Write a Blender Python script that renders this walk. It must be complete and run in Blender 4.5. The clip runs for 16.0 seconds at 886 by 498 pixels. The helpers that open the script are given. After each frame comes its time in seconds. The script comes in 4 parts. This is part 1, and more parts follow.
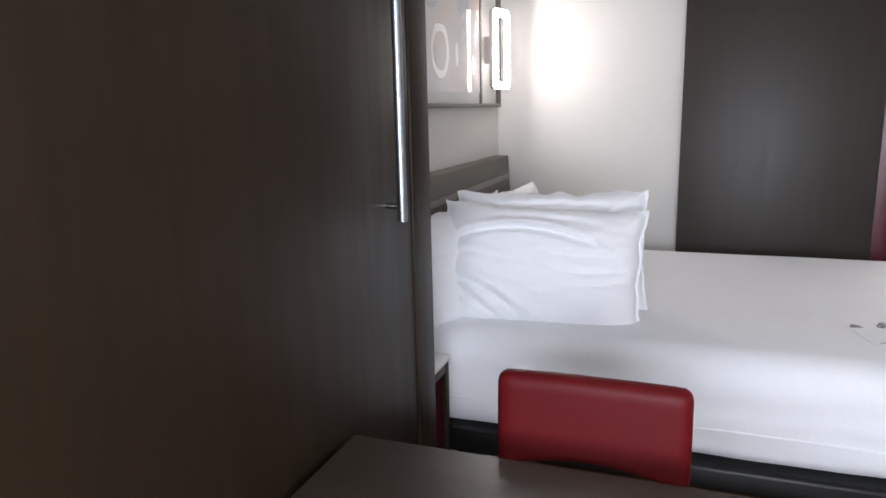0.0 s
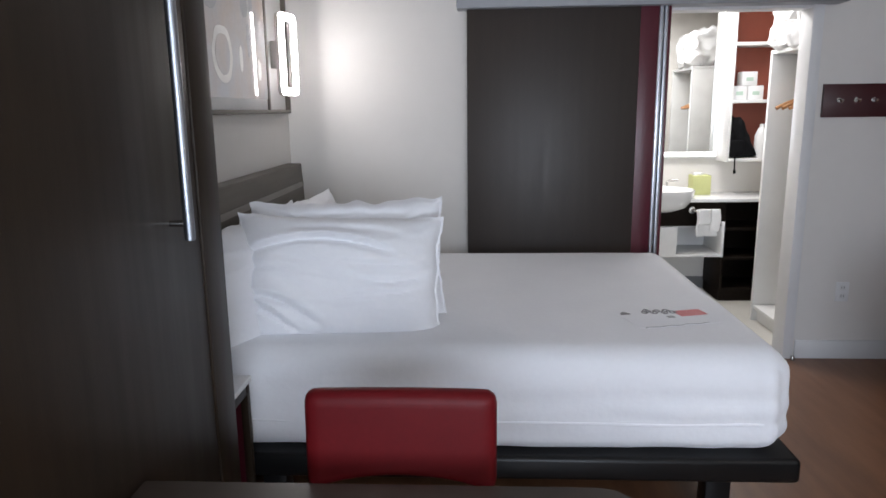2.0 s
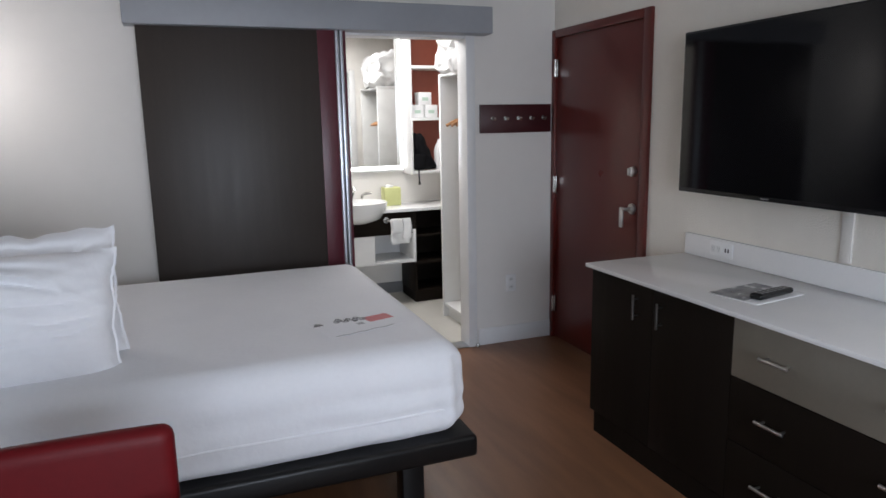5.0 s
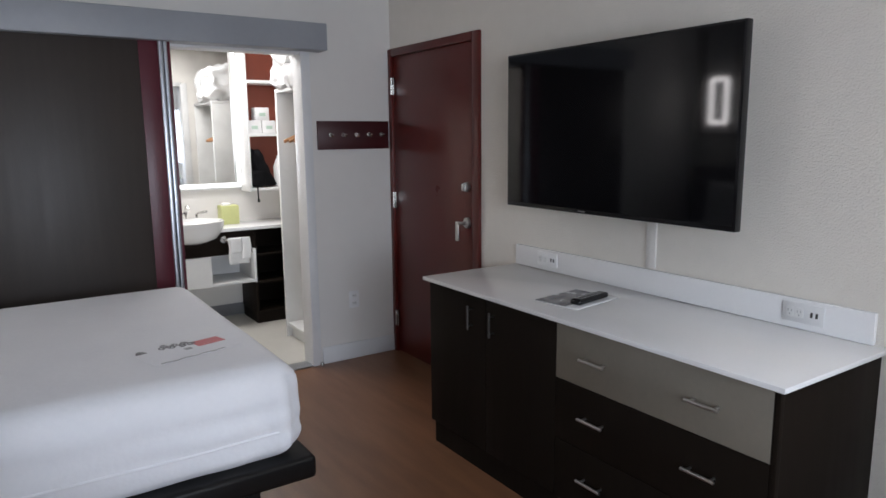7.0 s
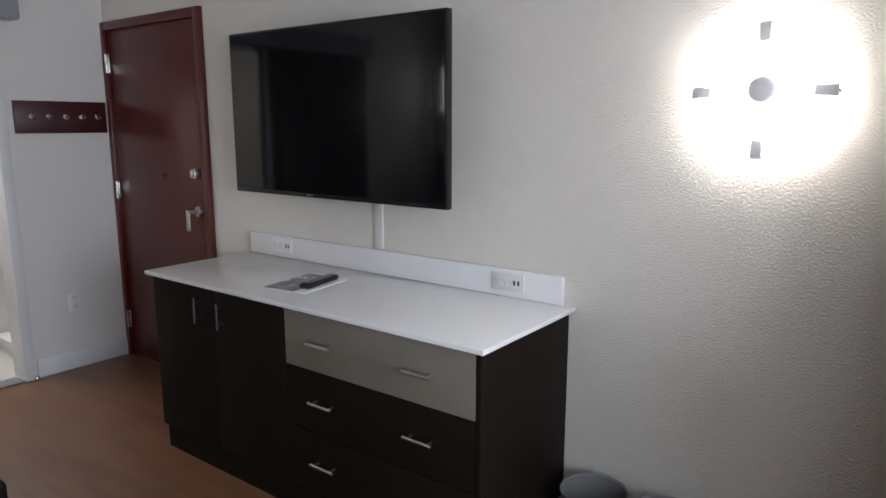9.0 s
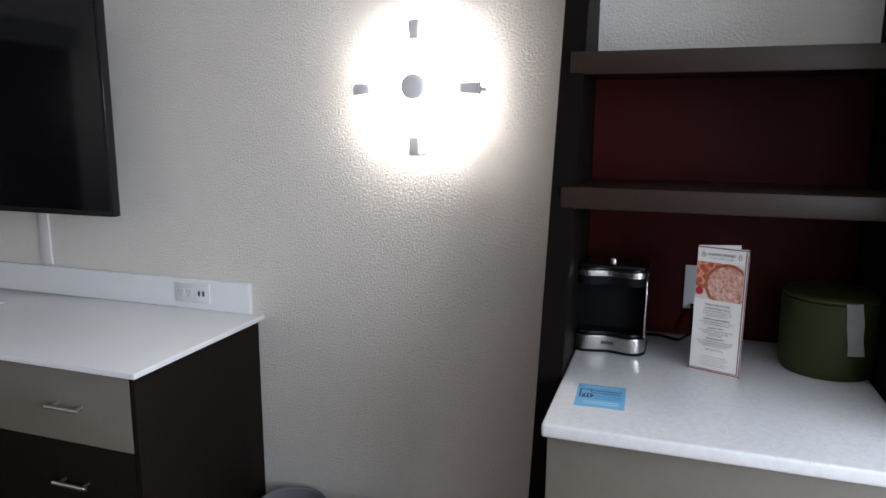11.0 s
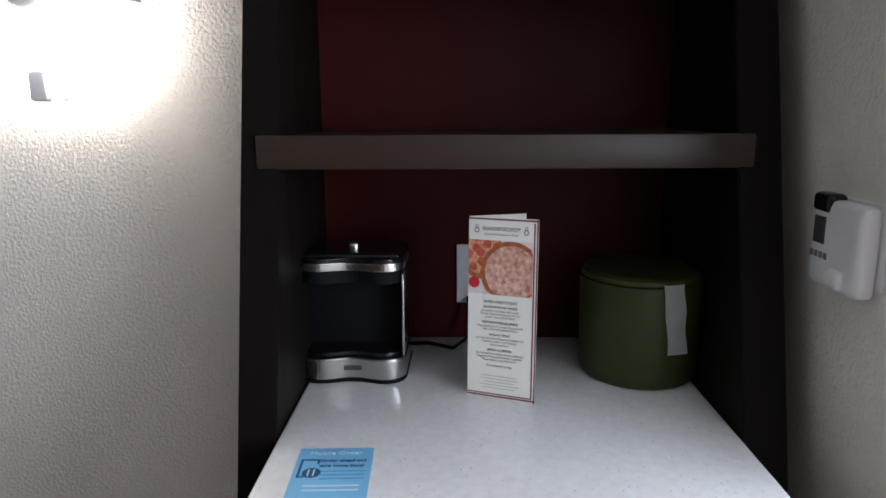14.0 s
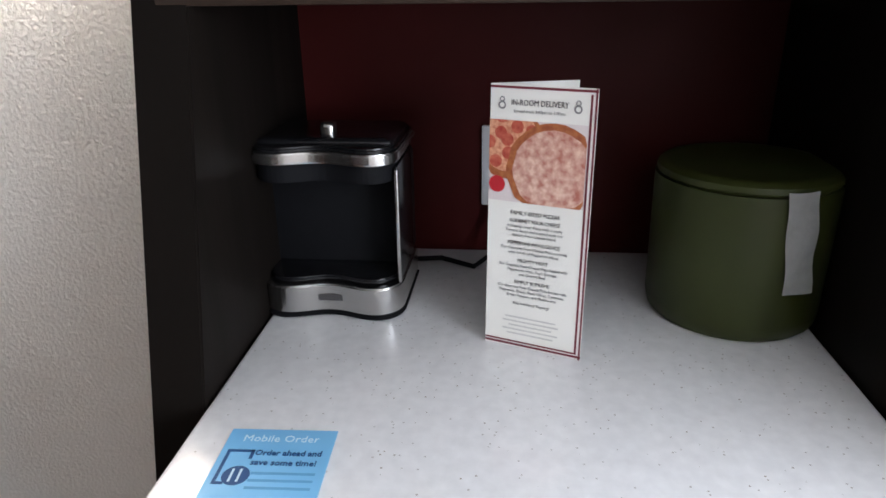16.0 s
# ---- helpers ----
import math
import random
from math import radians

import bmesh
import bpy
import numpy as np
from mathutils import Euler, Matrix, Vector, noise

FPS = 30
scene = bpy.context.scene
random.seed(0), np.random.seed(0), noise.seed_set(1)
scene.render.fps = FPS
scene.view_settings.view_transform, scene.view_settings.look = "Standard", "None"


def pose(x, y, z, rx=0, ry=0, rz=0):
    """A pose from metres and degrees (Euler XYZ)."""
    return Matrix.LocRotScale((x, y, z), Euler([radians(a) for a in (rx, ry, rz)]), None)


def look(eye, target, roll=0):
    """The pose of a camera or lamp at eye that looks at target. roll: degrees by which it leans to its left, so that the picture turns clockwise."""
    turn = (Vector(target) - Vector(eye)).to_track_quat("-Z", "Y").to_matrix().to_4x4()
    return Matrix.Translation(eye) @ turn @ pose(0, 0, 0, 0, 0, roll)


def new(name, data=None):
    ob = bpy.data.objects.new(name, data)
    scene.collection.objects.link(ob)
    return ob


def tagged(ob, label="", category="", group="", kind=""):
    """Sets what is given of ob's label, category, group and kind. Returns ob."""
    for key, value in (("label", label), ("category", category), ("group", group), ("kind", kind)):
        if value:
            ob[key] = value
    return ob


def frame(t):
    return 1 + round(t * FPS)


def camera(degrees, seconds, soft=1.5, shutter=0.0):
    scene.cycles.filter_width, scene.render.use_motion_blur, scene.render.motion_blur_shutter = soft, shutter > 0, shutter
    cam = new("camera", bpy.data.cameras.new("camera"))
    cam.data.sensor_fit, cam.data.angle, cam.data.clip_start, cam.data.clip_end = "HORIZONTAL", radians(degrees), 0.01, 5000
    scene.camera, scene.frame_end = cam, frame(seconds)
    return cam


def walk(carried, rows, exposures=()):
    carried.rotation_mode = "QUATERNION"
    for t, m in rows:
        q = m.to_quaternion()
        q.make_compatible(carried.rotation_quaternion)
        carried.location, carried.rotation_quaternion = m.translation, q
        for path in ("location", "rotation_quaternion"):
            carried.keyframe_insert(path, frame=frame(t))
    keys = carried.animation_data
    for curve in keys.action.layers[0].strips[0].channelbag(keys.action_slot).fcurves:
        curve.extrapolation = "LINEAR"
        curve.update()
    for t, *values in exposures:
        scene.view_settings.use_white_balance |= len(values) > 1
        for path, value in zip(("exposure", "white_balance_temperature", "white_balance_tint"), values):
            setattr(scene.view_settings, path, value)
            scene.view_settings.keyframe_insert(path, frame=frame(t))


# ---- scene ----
cam = camera(66.2, 16.0, soft=1.6)
PATH = [
    (0, (0.133, -0.045, 1.486), (-0.545, 1.793, 1.081), -1.3),
    (0.5, (0.149, -0.007, 1.485), (-0.45, 1.858, 1.082), -1.4),
    (1, (0.133, -0.008, 1.493), (-0.325, 1.897, 1.093), -1.0),
    (1.5, (0.121, -0.013, 1.494), (-0.163, 1.927, 1.096), -0.9),
    (2, (0.117, -0.009, 1.499), (0.018, 1.947, 1.097), -0.7),
    (2.5, (0.119, -0.015, 1.498), (0.19, 1.943, 1.098), -0.6),
    (3, (0.134, -0.029, 1.503), (0.366, 1.917, 1.104), -0.5),
    (3.5, (0.146, -0.043, 1.506), (0.531, 1.879, 1.11), -0.4),
    (4, (0.172, -0.059, 1.512), (0.671, 1.838, 1.12), -0.6),
    (6.3, (0.261, -0.109, 1.518), (1.217, 1.615, 1.178), -0.8),
    (6.5, (0.265, -0.112, 1.516), (1.258, 1.59, 1.179), -0.6),
    (7, (0.278, -0.126, 1.514), (1.369, 1.517, 1.184), -0.6),
    (7.5, (0.294, -0.141, 1.512), (1.481, 1.435, 1.187), -0.5),
    (8, (0.309, -0.167, 1.503), (1.594, 1.333, 1.183), -0.5),
    (8.5, (0.348, -0.202, 1.495), (1.775, 1.159, 1.157), -0.3),
    (9, (0.415, -0.233, 1.485), (1.986, 0.95, 1.122), -0.0),
    (9.5, (0.484, -0.28, 1.489), (2.158, 0.749, 1.117), -0.1),
    (10, (0.552, -0.339, 1.496), (2.315, 0.526, 1.117), 0.0),
    (12.3, (0.885, -0.584, 1.405), (2.826, -0.24, 1.07), 0.7),
    (12.5, (0.935, -0.566, 1.4), (2.885, -0.284, 1.059), 0.8),
    (13, (1.036, -0.523, 1.404), (3.002, -0.379, 1.069), 0.6),
    (13.5, (1.126, -0.513, 1.392), (3.097, -0.454, 1.058), 0.1),
    (14, (1.257, -0.522, 1.373), (3.214, -0.489, 0.962), -0.3),
    (14.5, (1.38, -0.538, 1.36), (3.311, -0.466, 0.841), -0.6),
    (15, (1.471, -0.552, 1.347), (3.372, -0.415, 0.74), -0.9),
    (15.5, (1.544, -0.557, 1.322), (3.417, -0.389, 0.641), -0.8),
    (16, (1.601, -0.563, 1.308), (3.447, -0.383, 0.559), -0.9),
]
walk(cam, [(t, look(eye, target, roll)) for t, eye, target, roll in PATH],
     exposures=[(0, 0.6, 6500, 14), (1.5, 0.25, 6320, 13), (2.5, 0.05, 6320, 13), (7, -0.05, 6320, 13), (9.5, 0.05, 6350, 13),
                (12.5, -0.32, 6150, 13), (13.5, -0.15, 6250, 13), (15, 0.28, 6500, 14), (16, 0.52, 6550, 14)])

# ---- world and lights ----
world = bpy.data.worlds.new("world")
scene.world = world
world.use_nodes = True
wn = world.node_tree
sky = wn.nodes.new("ShaderNodeTexSky")
sky.sky_type, sky.sun_disc = 'NISHITA', False
sky.sun_elevation, sky.sun_rotation = radians(40), radians(200)
wn.nodes["Background"].inputs[1].default_value = 0.1
wn.links.new(sky.outputs[0], wn.nodes["Background"].inputs[0])


def area_lamp(name, m, sx, sy, watts, colour):
    d = bpy.data.lights.new(name, 'AREA')
    d.shape, d.size, d.size_y, d.energy, d.color = 'RECTANGLE', sx, sy, watts, colour
    ob = new(name, d)
    ob.matrix_world = m
    return ob


# daylight in the window's opening behind the walker, and the bathroom's ceiling panel
area_lamp("window_daylight", pose(0.45, -2.57, 1.45, 90, 0, 0), 2.5, 1.4, 108, (0.78, 0.88, 1.0))
area_lamp("bathroom_ceiling_light", pose(1.5, 4.85, 2.36, 0, 0, 0), 0.9, 0.5, 27, (1.0, 0.98, 0.94))


# ---- materials ----
def material(name, colour, rough=0.5, metal=0.0, colour2=None, scale=6.0, stretch=(1, 1, 1), mix=0.5, bump=0.0,
             bump_scale=60.0, emit=0.0, coat=0.0, trans=0.0, rough_var=0.08, spec=0.5, sheen=0.0, fine=0.06, bump_dist=0.002):
    m = bpy.data.materials.new(name)
    m.use_nodes = True
    t = m.node_tree
    n, ln = t.nodes, t.links
    b = n["Principled BSDF"]
    b.inputs["Metallic"].default_value = metal
    b.inputs["Specular IOR Level"].default_value = spec
    b.inputs["Coat Weight"].default_value = coat
    b.inputs["Transmission Weight"].default_value = trans
    b.inputs["Sheen Weight"].default_value = sheen
    co = n.new("ShaderNodeTexCoord")
    mp = n.new("ShaderNodeMapping")
    mp.inputs["Scale"].default_value = stretch
    ln.new(co.outputs["Object"], mp.inputs["Vector"])
    big = n.new("ShaderNodeTexNoise")
    big.inputs["Scale"].default_value, big.inputs["Detail"].default_value = scale, 6
    ln.new(mp.outputs[0], big.inputs["Vector"])
    small = n.new("ShaderNodeTexNoise")
    small.inputs["Scale"].default_value, small.inputs["Detail"].default_value = scale * 14, 3
    ln.new(mp.outputs[0], small.inputs["Vector"])
    c2 = colour2 or tuple(c * 0.86 for c in colour)
    mx = n.new("ShaderNodeMix")
    mx.data_type = 'RGBA'
    mx.inputs[6].default_value, mx.inputs[7].default_value = (*colour, 1), (*c2, 1)
    ramp = n.new("ShaderNodeMapRange")
    ramp.inputs["From Min"].default_value, ramp.inputs["From Max"].default_value = 0.3, 0.7
    ramp.inputs["To Max"].default_value = mix * 2
    ln.new(big.outputs["Fac"], ramp.inputs["Value"])
    ln.new(ramp.outputs[0], mx.inputs[0])
    hs = n.new("ShaderNodeHueSaturation")
    mr = n.new("ShaderNodeMapRange")
    mr.inputs["To Min"].default_value, mr.inputs["To Max"].default_value = 1 - fine * 2, 1 + fine * 2
    ln.new(small.outputs["Fac"], mr.inputs["Value"])
    ln.new(mr.outputs[0], hs.inputs["Value"])
    ln.new(mx.outputs[2], hs.inputs["Color"])
    ln.new(hs.outputs[0], b.inputs["Base Color"])
    rr = n.new("ShaderNodeMapRange")
    rr.inputs["To Min"].default_value, rr.inputs["To Max"].default_value = max(0.02, rough - rough_var), min(1, rough + rough_var)
    ln.new(big.outputs["Fac"], rr.inputs["Value"])
    ln.new(rr.outputs[0], b.inputs["Roughness"])
    if emit:
        b.inputs["Emission Color"].default_value = (*colour, 1)
        b.inputs["Emission Strength"].default_value = emit
    if bump:
        bn = n.new("ShaderNodeTexNoise")
        bn.inputs["Scale"].default_value, bn.inputs["Detail"].default_value = bump_scale, 4
        ln.new(mp.outputs[0], bn.inputs["Vector"])
        bp = n.new("ShaderNodeBump")
        bp.inputs["Strength"].default_value, bp.inputs["Distance"].default_value = bump, bump_dist
        ln.new(bn.outputs["Fac"], bp.inputs["Height"])
        ln.new(bp.outputs[0], b.inputs["Normal"])
    return m


def plain_emitter(name, colour, strength):
    return material(name, colour, 0.4, emit=strength, fine=0.0)


def speckled(name):
    """White quartz with fine grey and amber chips."""
    m = material(name, (0.82, 0.815, 0.81), 0.12, colour2=(0.79, 0.79, 0.79), scale=5, rough_var=0.04)
    t = m.node_tree
    n, ln = t.nodes, t.links
    b = n["Principled BSDF"]
    src = b.inputs["Base Color"].links[0].from_socket
    vo = n.new("ShaderNodeTexVoronoi")
    vo.inputs["Scale"].default_value = 230
    ln.new(n["Texture Coordinate"].outputs["Object"], vo.inputs["Vector"])
    lt = n.new("ShaderNodeMath")
    lt.operation = 'LESS_THAN'
    lt.inputs[1].default_value = 0.24
    ln.new(vo.outputs["Distance"], lt.inputs[0])
    sep = n.new("ShaderNodeSeparateColor")
    ln.new(vo.outputs["Color"], sep.inputs[0])
    gt = n.new("ShaderNodeMath")
    gt.operation = 'GREATER_THAN'
    gt.inputs[1].default_value = 0.90
    ln.new(sep.outputs[0], gt.inputs[0])
    ml = n.new("ShaderNodeMath")
    ml.operation = 'MULTIPLY'
    ln.new(lt.outputs[0], ml.inputs[0])
    ln.new(gt.outputs[0], ml.inputs[1])
    chip = n.new("ShaderNodeMix")
    chip.data_type = 'RGBA'
    chip.inputs[6].default_value, chip.inputs[7].default_value = (0.42, 0.38, 0.33, 1), (0.58, 0.57, 0.56, 1)
    ln.new(sep.outputs[1], chip.inputs[0])
    mx = n.new("ShaderNodeMix")
    mx.data_type = 'RGBA'
    ln.new(ml.outputs[0], mx.inputs[0])
    ln.new(src, mx.inputs[6])
    ln.new(chip.outputs[2], mx.inputs[7])
    ln.new(mx.outputs[2], b.inputs["Base Color"])
    return m


M_WALL = material("wall_paint", (0.78, 0.74, 0.672), 0.62, colour2=(0.755, 0.715, 0.65), scale=1.2, bump=0.85, bump_scale=140, fine=0.015, bump_dist=0.0045)
M_WALL_SMOOTH = material("smooth_wall_paint", (0.715, 0.69, 0.655), 0.6, colour2=(0.69, 0.665, 0.63), scale=1.0, bump=0.12, bump_scale=70, fine=0.01)
M_CEIL = material("ceiling_paint", (0.78, 0.77, 0.75), 0.8, scale=1, bump=0.3, fine=0.01)
M_TRIM = material("trim_paint", (0.74, 0.74, 0.74), 0.4, scale=2, fine=0.01)
M_FLOOR = material("wood_vinyl", (0.205, 0.094, 0.045), 0.36, colour2=(0.145, 0.064, 0.030), scale=2.0, stretch=(6.0, 0.8, 1), mix=0.5, bump=0.06, bump_scale=20, fine=0.05)
M_TILE = material("bathroom_tile", (0.62, 0.60, 0.55), 0.3, scale=2, fine=0.02)
M_DARK = material("dark_laminate", (0.030, 0.019, 0.011), 0.42, spec=0.2, colour2=(0.024, 0.0155, 0.009), scale=3, stretch=(9, 9, 0.7), bump=0.06, bump_scale=40, fine=0.1)
M_ESP = material("espresso_laminate", (0.014, 0.0105, 0.008), 0.48, colour2=(0.012, 0.009, 0.007), scale=3, stretch=(9, 9, 0.7), mix=0.35, bump=0.05, bump_scale=40, fine=0.06, spec=0.035)
M_SHELF = material("shelf_laminate", (0.036, 0.023, 0.017), 0.4, colour2=(0.028, 0.018, 0.013), scale=3, stretch=(10, 0.8, 10), bump=0.06, bump_scale=40, fine=0.1, spec=0.3)
# darker copy of the espresso laminate, the nook's deep shade put into its colour
M_NOOK_SHADED = material("shaded_nook_laminate", (0.0075, 0.0058, 0.0048), 0.5, colour2=(0.006, 0.0048, 0.004), scale=3, stretch=(9, 9, 0.7), mix=0.35, bump=0.05, bump_scale=40, fine=0.08, spec=0.04)
M_DARK_X = material("dark_laminate_across", (0.050, 0.035, 0.027), 0.33, colour2=(0.040, 0.028, 0.021), scale=3, stretch=(0.8, 10, 10), bump=0.06, bump_scale=40, fine=0.1)
M_SLIDE = material("sliding_door_laminate", (0.040, 0.031, 0.026), 0.42, colour2=(0.035, 0.0275, 0.023), spec=0.35, scale=3, stretch=(9, 9, 0.5), bump=0.06, bump_scale=40, fine=0.08)
M_GREIGE = material("greige_laminate", (0.21, 0.19, 0.155), 0.38, scale=4, fine=0.03)
M_HEAD = material("headboard_laminate", (0.115, 0.098, 0.078), 0.45, scale=3, stretch=(8, 0.7, 8), fine=0.06)
M_STRIPE = material("headboard_stripe", (0.27, 0.25, 0.22), 0.4, fine=0.02)
M_RED = material("red_door_paint", (0.098, 0.010, 0.007), 0.3, colour2=(0.086, 0.009, 0.006), scale=1.5, bump=0.05, bump_scale=20, fine=0.03)
M_BURG = material("burgundy_laminate", (0.10, 0.010, 0.022), 0.35, scale=2, fine=0.03)
M_BACKRED = material("oxblood_panel", (0.050, 0.0065, 0.006), 0.5, spec=0.1, scale=2, fine=0.05)
M_RUST = material("rust_panel", (0.30, 0.07, 0.04), 0.5, scale=2, fine=0.03)
M_LEATHER = material("red_vinyl", (0.125, 0.007, 0.009), 0.46, spec=0.16, colour2=(0.105, 0.006, 0.008), scale=5, bump=0.12, bump_scale=350, fine=0.05)
M_LINEN = material("white_linen", (0.87, 0.87, 0.89), 0.85, colour2=(0.84, 0.84, 0.865), scale=4, bump=0.25, bump_scale=28, sheen=0.2, fine=0.012, bump_dist=0.006)
M_TOWEL = material("white_terry", (0.82, 0.82, 0.81), 0.95, scale=8, bump=0.6, bump_scale=300, fine=0.02)
M_BLACK = material("black_lacquer", (0.008, 0.0075, 0.0075), 0.33, spec=0.3, scale=4, fine=0.1)
M_BLACKP = material("black_plastic", (0.008, 0.008, 0.009), 0.2, spec=0.4, scale=5, fine=0.05)
M_MATTE = material("matte_black", (0.006, 0.006, 0.007), 0.7, spec=0.1, scale=5, fine=0.1)
M_SCREEN = material("tv_glass", (0.005, 0.005, 0.006), 0.06, scale=1, rough_var=0.01, fine=0.0, spec=0.3)
M_STEEL = material("brushed_steel", (0.62, 0.61, 0.59), 0.26, 1.0, scale=4, rough_var=0.03, fine=0.01)
M_NICKEL = material("satin_nickel", (0.60, 0.585, 0.565), 0.33, 1.0, scale=6, fine=0.03)
# satin nickel with the dark room's reflection put into its colour, for upright pulls
M_NICKEL_SHADED = material("shaded_nickel", (0.14, 0.135, 0.13), 0.35, 1.0, scale=6, fine=0.02)
M_CLIP = material("satin_clip", (0.80, 0.775, 0.78), 0.6, 0.0, scale=6, fine=0.02)
M_PULL = material("satin_pull_steel", (0.36, 0.38, 0.42), 0.36, 1.0, scale=4, fine=0.01)
M_ALU = material("aluminium", (0.60, 0.63, 0.68), 0.34, 1.0, scale=4, fine=0.01)
M_VAL = material("grey_valance", (0.32, 0.335, 0.36), 0.45, scale=2, fine=0.02)
M_QUARTZ = speckled("white_quartz")
M_QPLAIN = material("plain_white_quartz", (0.82, 0.815, 0.815), 0.16, colour2=(0.80, 0.80, 0.80), scale=6, rough_var=0.03, fine=0.01)
M_WHITE = material("white_laminate", (0.78, 0.78, 0.77), 0.35, scale=2, fine=0.01)
M_PORC = material("white_porcelain", (0.82, 0.82, 0.81), 0.1, scale=2, fine=0.0, coat=0.5)
M_PLASTIC = material("white_plastic", (0.82, 0.82, 0.82), 0.35, scale=5, fine=0.01)
M_GREYP = material("grey_plastic", (0.20, 0.20, 0.205), 0.45, scale=5, fine=0.03)
M_OLIVE = material("olive_plastic", (0.031, 0.038, 0.0075), 0.45, spec=0.3, colour2=(0.027, 0.033, 0.0065), scale=4, fine=0.04)
M_LIME = material("lime_cardboard", (0.60, 0.62, 0.27), 0.6, scale=4, fine=0.03)
M_PAPER = material("cream_paper", (0.80, 0.78, 0.72), 0.5, scale=4, fine=0.01)
M_PAPERW = material("white_paper", (0.80, 0.80, 0.80), 0.5, scale=4, fine=0.01)
M_INK = material("dark_ink", (0.05, 0.045, 0.045), 0.6, fine=0.0)
M_INKG = material("grey_ink", (0.22, 0.21, 0.21), 0.6, fine=0.0)
M_SLOT = material("slot_shade_grey", (0.42, 0.42, 0.43), 0.6, fine=0.0)
M_INKRED = material("maroon_ink", (0.16, 0.02, 0.03), 0.6, fine=0.0)
M_BLUE = material("sky_blue_card", (0.17, 0.46, 0.74), 0.35, colour2=(0.22, 0.53, 0.78), fine=0.01)
M_NAVY = material("navy_ink", (0.015, 0.08, 0.22), 0.5, fine=0.0)
M_INKPALE = material("pale_ink", (0.62, 0.80, 0.90), 0.5, fine=0.0)
M_CORAL = material("coral_ink", (0.66, 0.16, 0.17), 0.6, fine=0.02)
M_PIZZA = material("pizza_cheese", (0.74, 0.40, 0.24), 0.5, colour2=(0.38, 0.05, 0.02), scale=260, mix=0.36, fine=0.15)
M_CRUST = material("pizza_crust", (0.44, 0.15, 0.05), 0.5, colour2=(0.26, 0.06, 0.02), scale=150, fine=0.1)
M_PEPP = material("pepperoni", (0.34, 0.03, 0.02), 0.5, colour2=(0.55, 0.14, 0.08), scale=150, fine=0.1)
M_TOMATO = material("tomato_print", (0.50, 0.02, 0.03), 0.4, scale=60, fine=0.05)
M_PINK = material("photo_pink", (0.70, 0.62, 0.60), 0.5, scale=20, fine=0.02)
M_ART = material("art_print", (0.66, 0.55, 0.47), 0.06, rough_var=0.01, colour2=(0.58, 0.60, 0.64), scale=3.5, mix=0.5, fine=0.03)
M_ART2 = material("art_grey_shape", (0.54, 0.54, 0.56), 0.1, scale=8, fine=0.04)
M_ARTW = material("art_white_shape", (0.80, 0.79, 0.76), 0.4, scale=8, fine=0.02)
M_MIRROR = material("mirror_silver", (0.90, 0.91, 0.90), 0.03, 1.0, rough_var=0.01, fine=0.0)
M_WOOD = material("hanger_wood", (0.42, 0.20, 0.08), 0.4, scale=6, fine=0.05)
M_CURTAIN = material("blue_curtain", (0.35, 0.52, 0.66), 0.8, scale=4, fine=0.03)
M_PHOTO = material("magazine_photo", (0.06, 0.065, 0.08), 0.25, colour2=(0.30, 0.30, 0.32), scale=14, mix=0.45, fine=0.1)
M_LED = plain_emitter("led_diffuser", (1.0, 0.96, 0.93), 27.0)
M_SCONCE = plain_emitter("sconce_glass_lit", (1.0, 0.97, 0.93), 18.5)
M_MIRLIGHT = plain_emitter("mirror_light_band", (1.0, 0.99, 0.97), 2.5)


# ---- building helpers ----
def bm_box(x0, y0, z0, x1, y1, z1, bevel=0.0, seg=2, bm=None):
    bm = bm or bmesh.new()
    r = bmesh.ops.create_cube(bm, size=1.0)
    for v in r["verts"]:
        v.co = Vector(((x0 + x1) / 2 + v.co.x * (x1 - x0), (y0 + y1) / 2 + v.co.y * (y1 - y0), (z0 + z1) / 2 + v.co.z * (z1 - z0)))
    if bevel:
        vs = set(r["verts"])
        es = [e for e in bm.edges if e.verts[0] in vs and e.verts[1] in vs]
        bmesh.ops.bevel(bm, geom=es, offset=bevel, segments=seg, profile=0.5, affect='EDGES')
    return bm


def bm_cyl(p0, p1, r0, r1=None, n=20, bm=None, bevel=0.0):
    bm = bm or bmesh.new()
    p0, p1 = Vector(p0), Vector(p1)
    d = p1 - p0
    m = Matrix.Translation((p0 + p1) / 2) @ d.to_track_quat("Z", "Y").to_matrix().to_4x4()
    r = bmesh.ops.create_cone(bm, cap_ends=True, segments=n, radius1=r0, radius2=r0 if r1 is None else r1, depth=d.length, matrix=m)
    if bevel:
        vs = set(r["verts"])
        es = [e for e in bm.edges if e.verts[0] in vs and e.verts[1] in vs and len(e.link_faces) == 2 and any(len(f.verts) > 4 for f in e.link_faces)]
        bmesh.ops.bevel(bm, geom=es, offset=bevel, segments=2, affect='EDGES')
    return bm


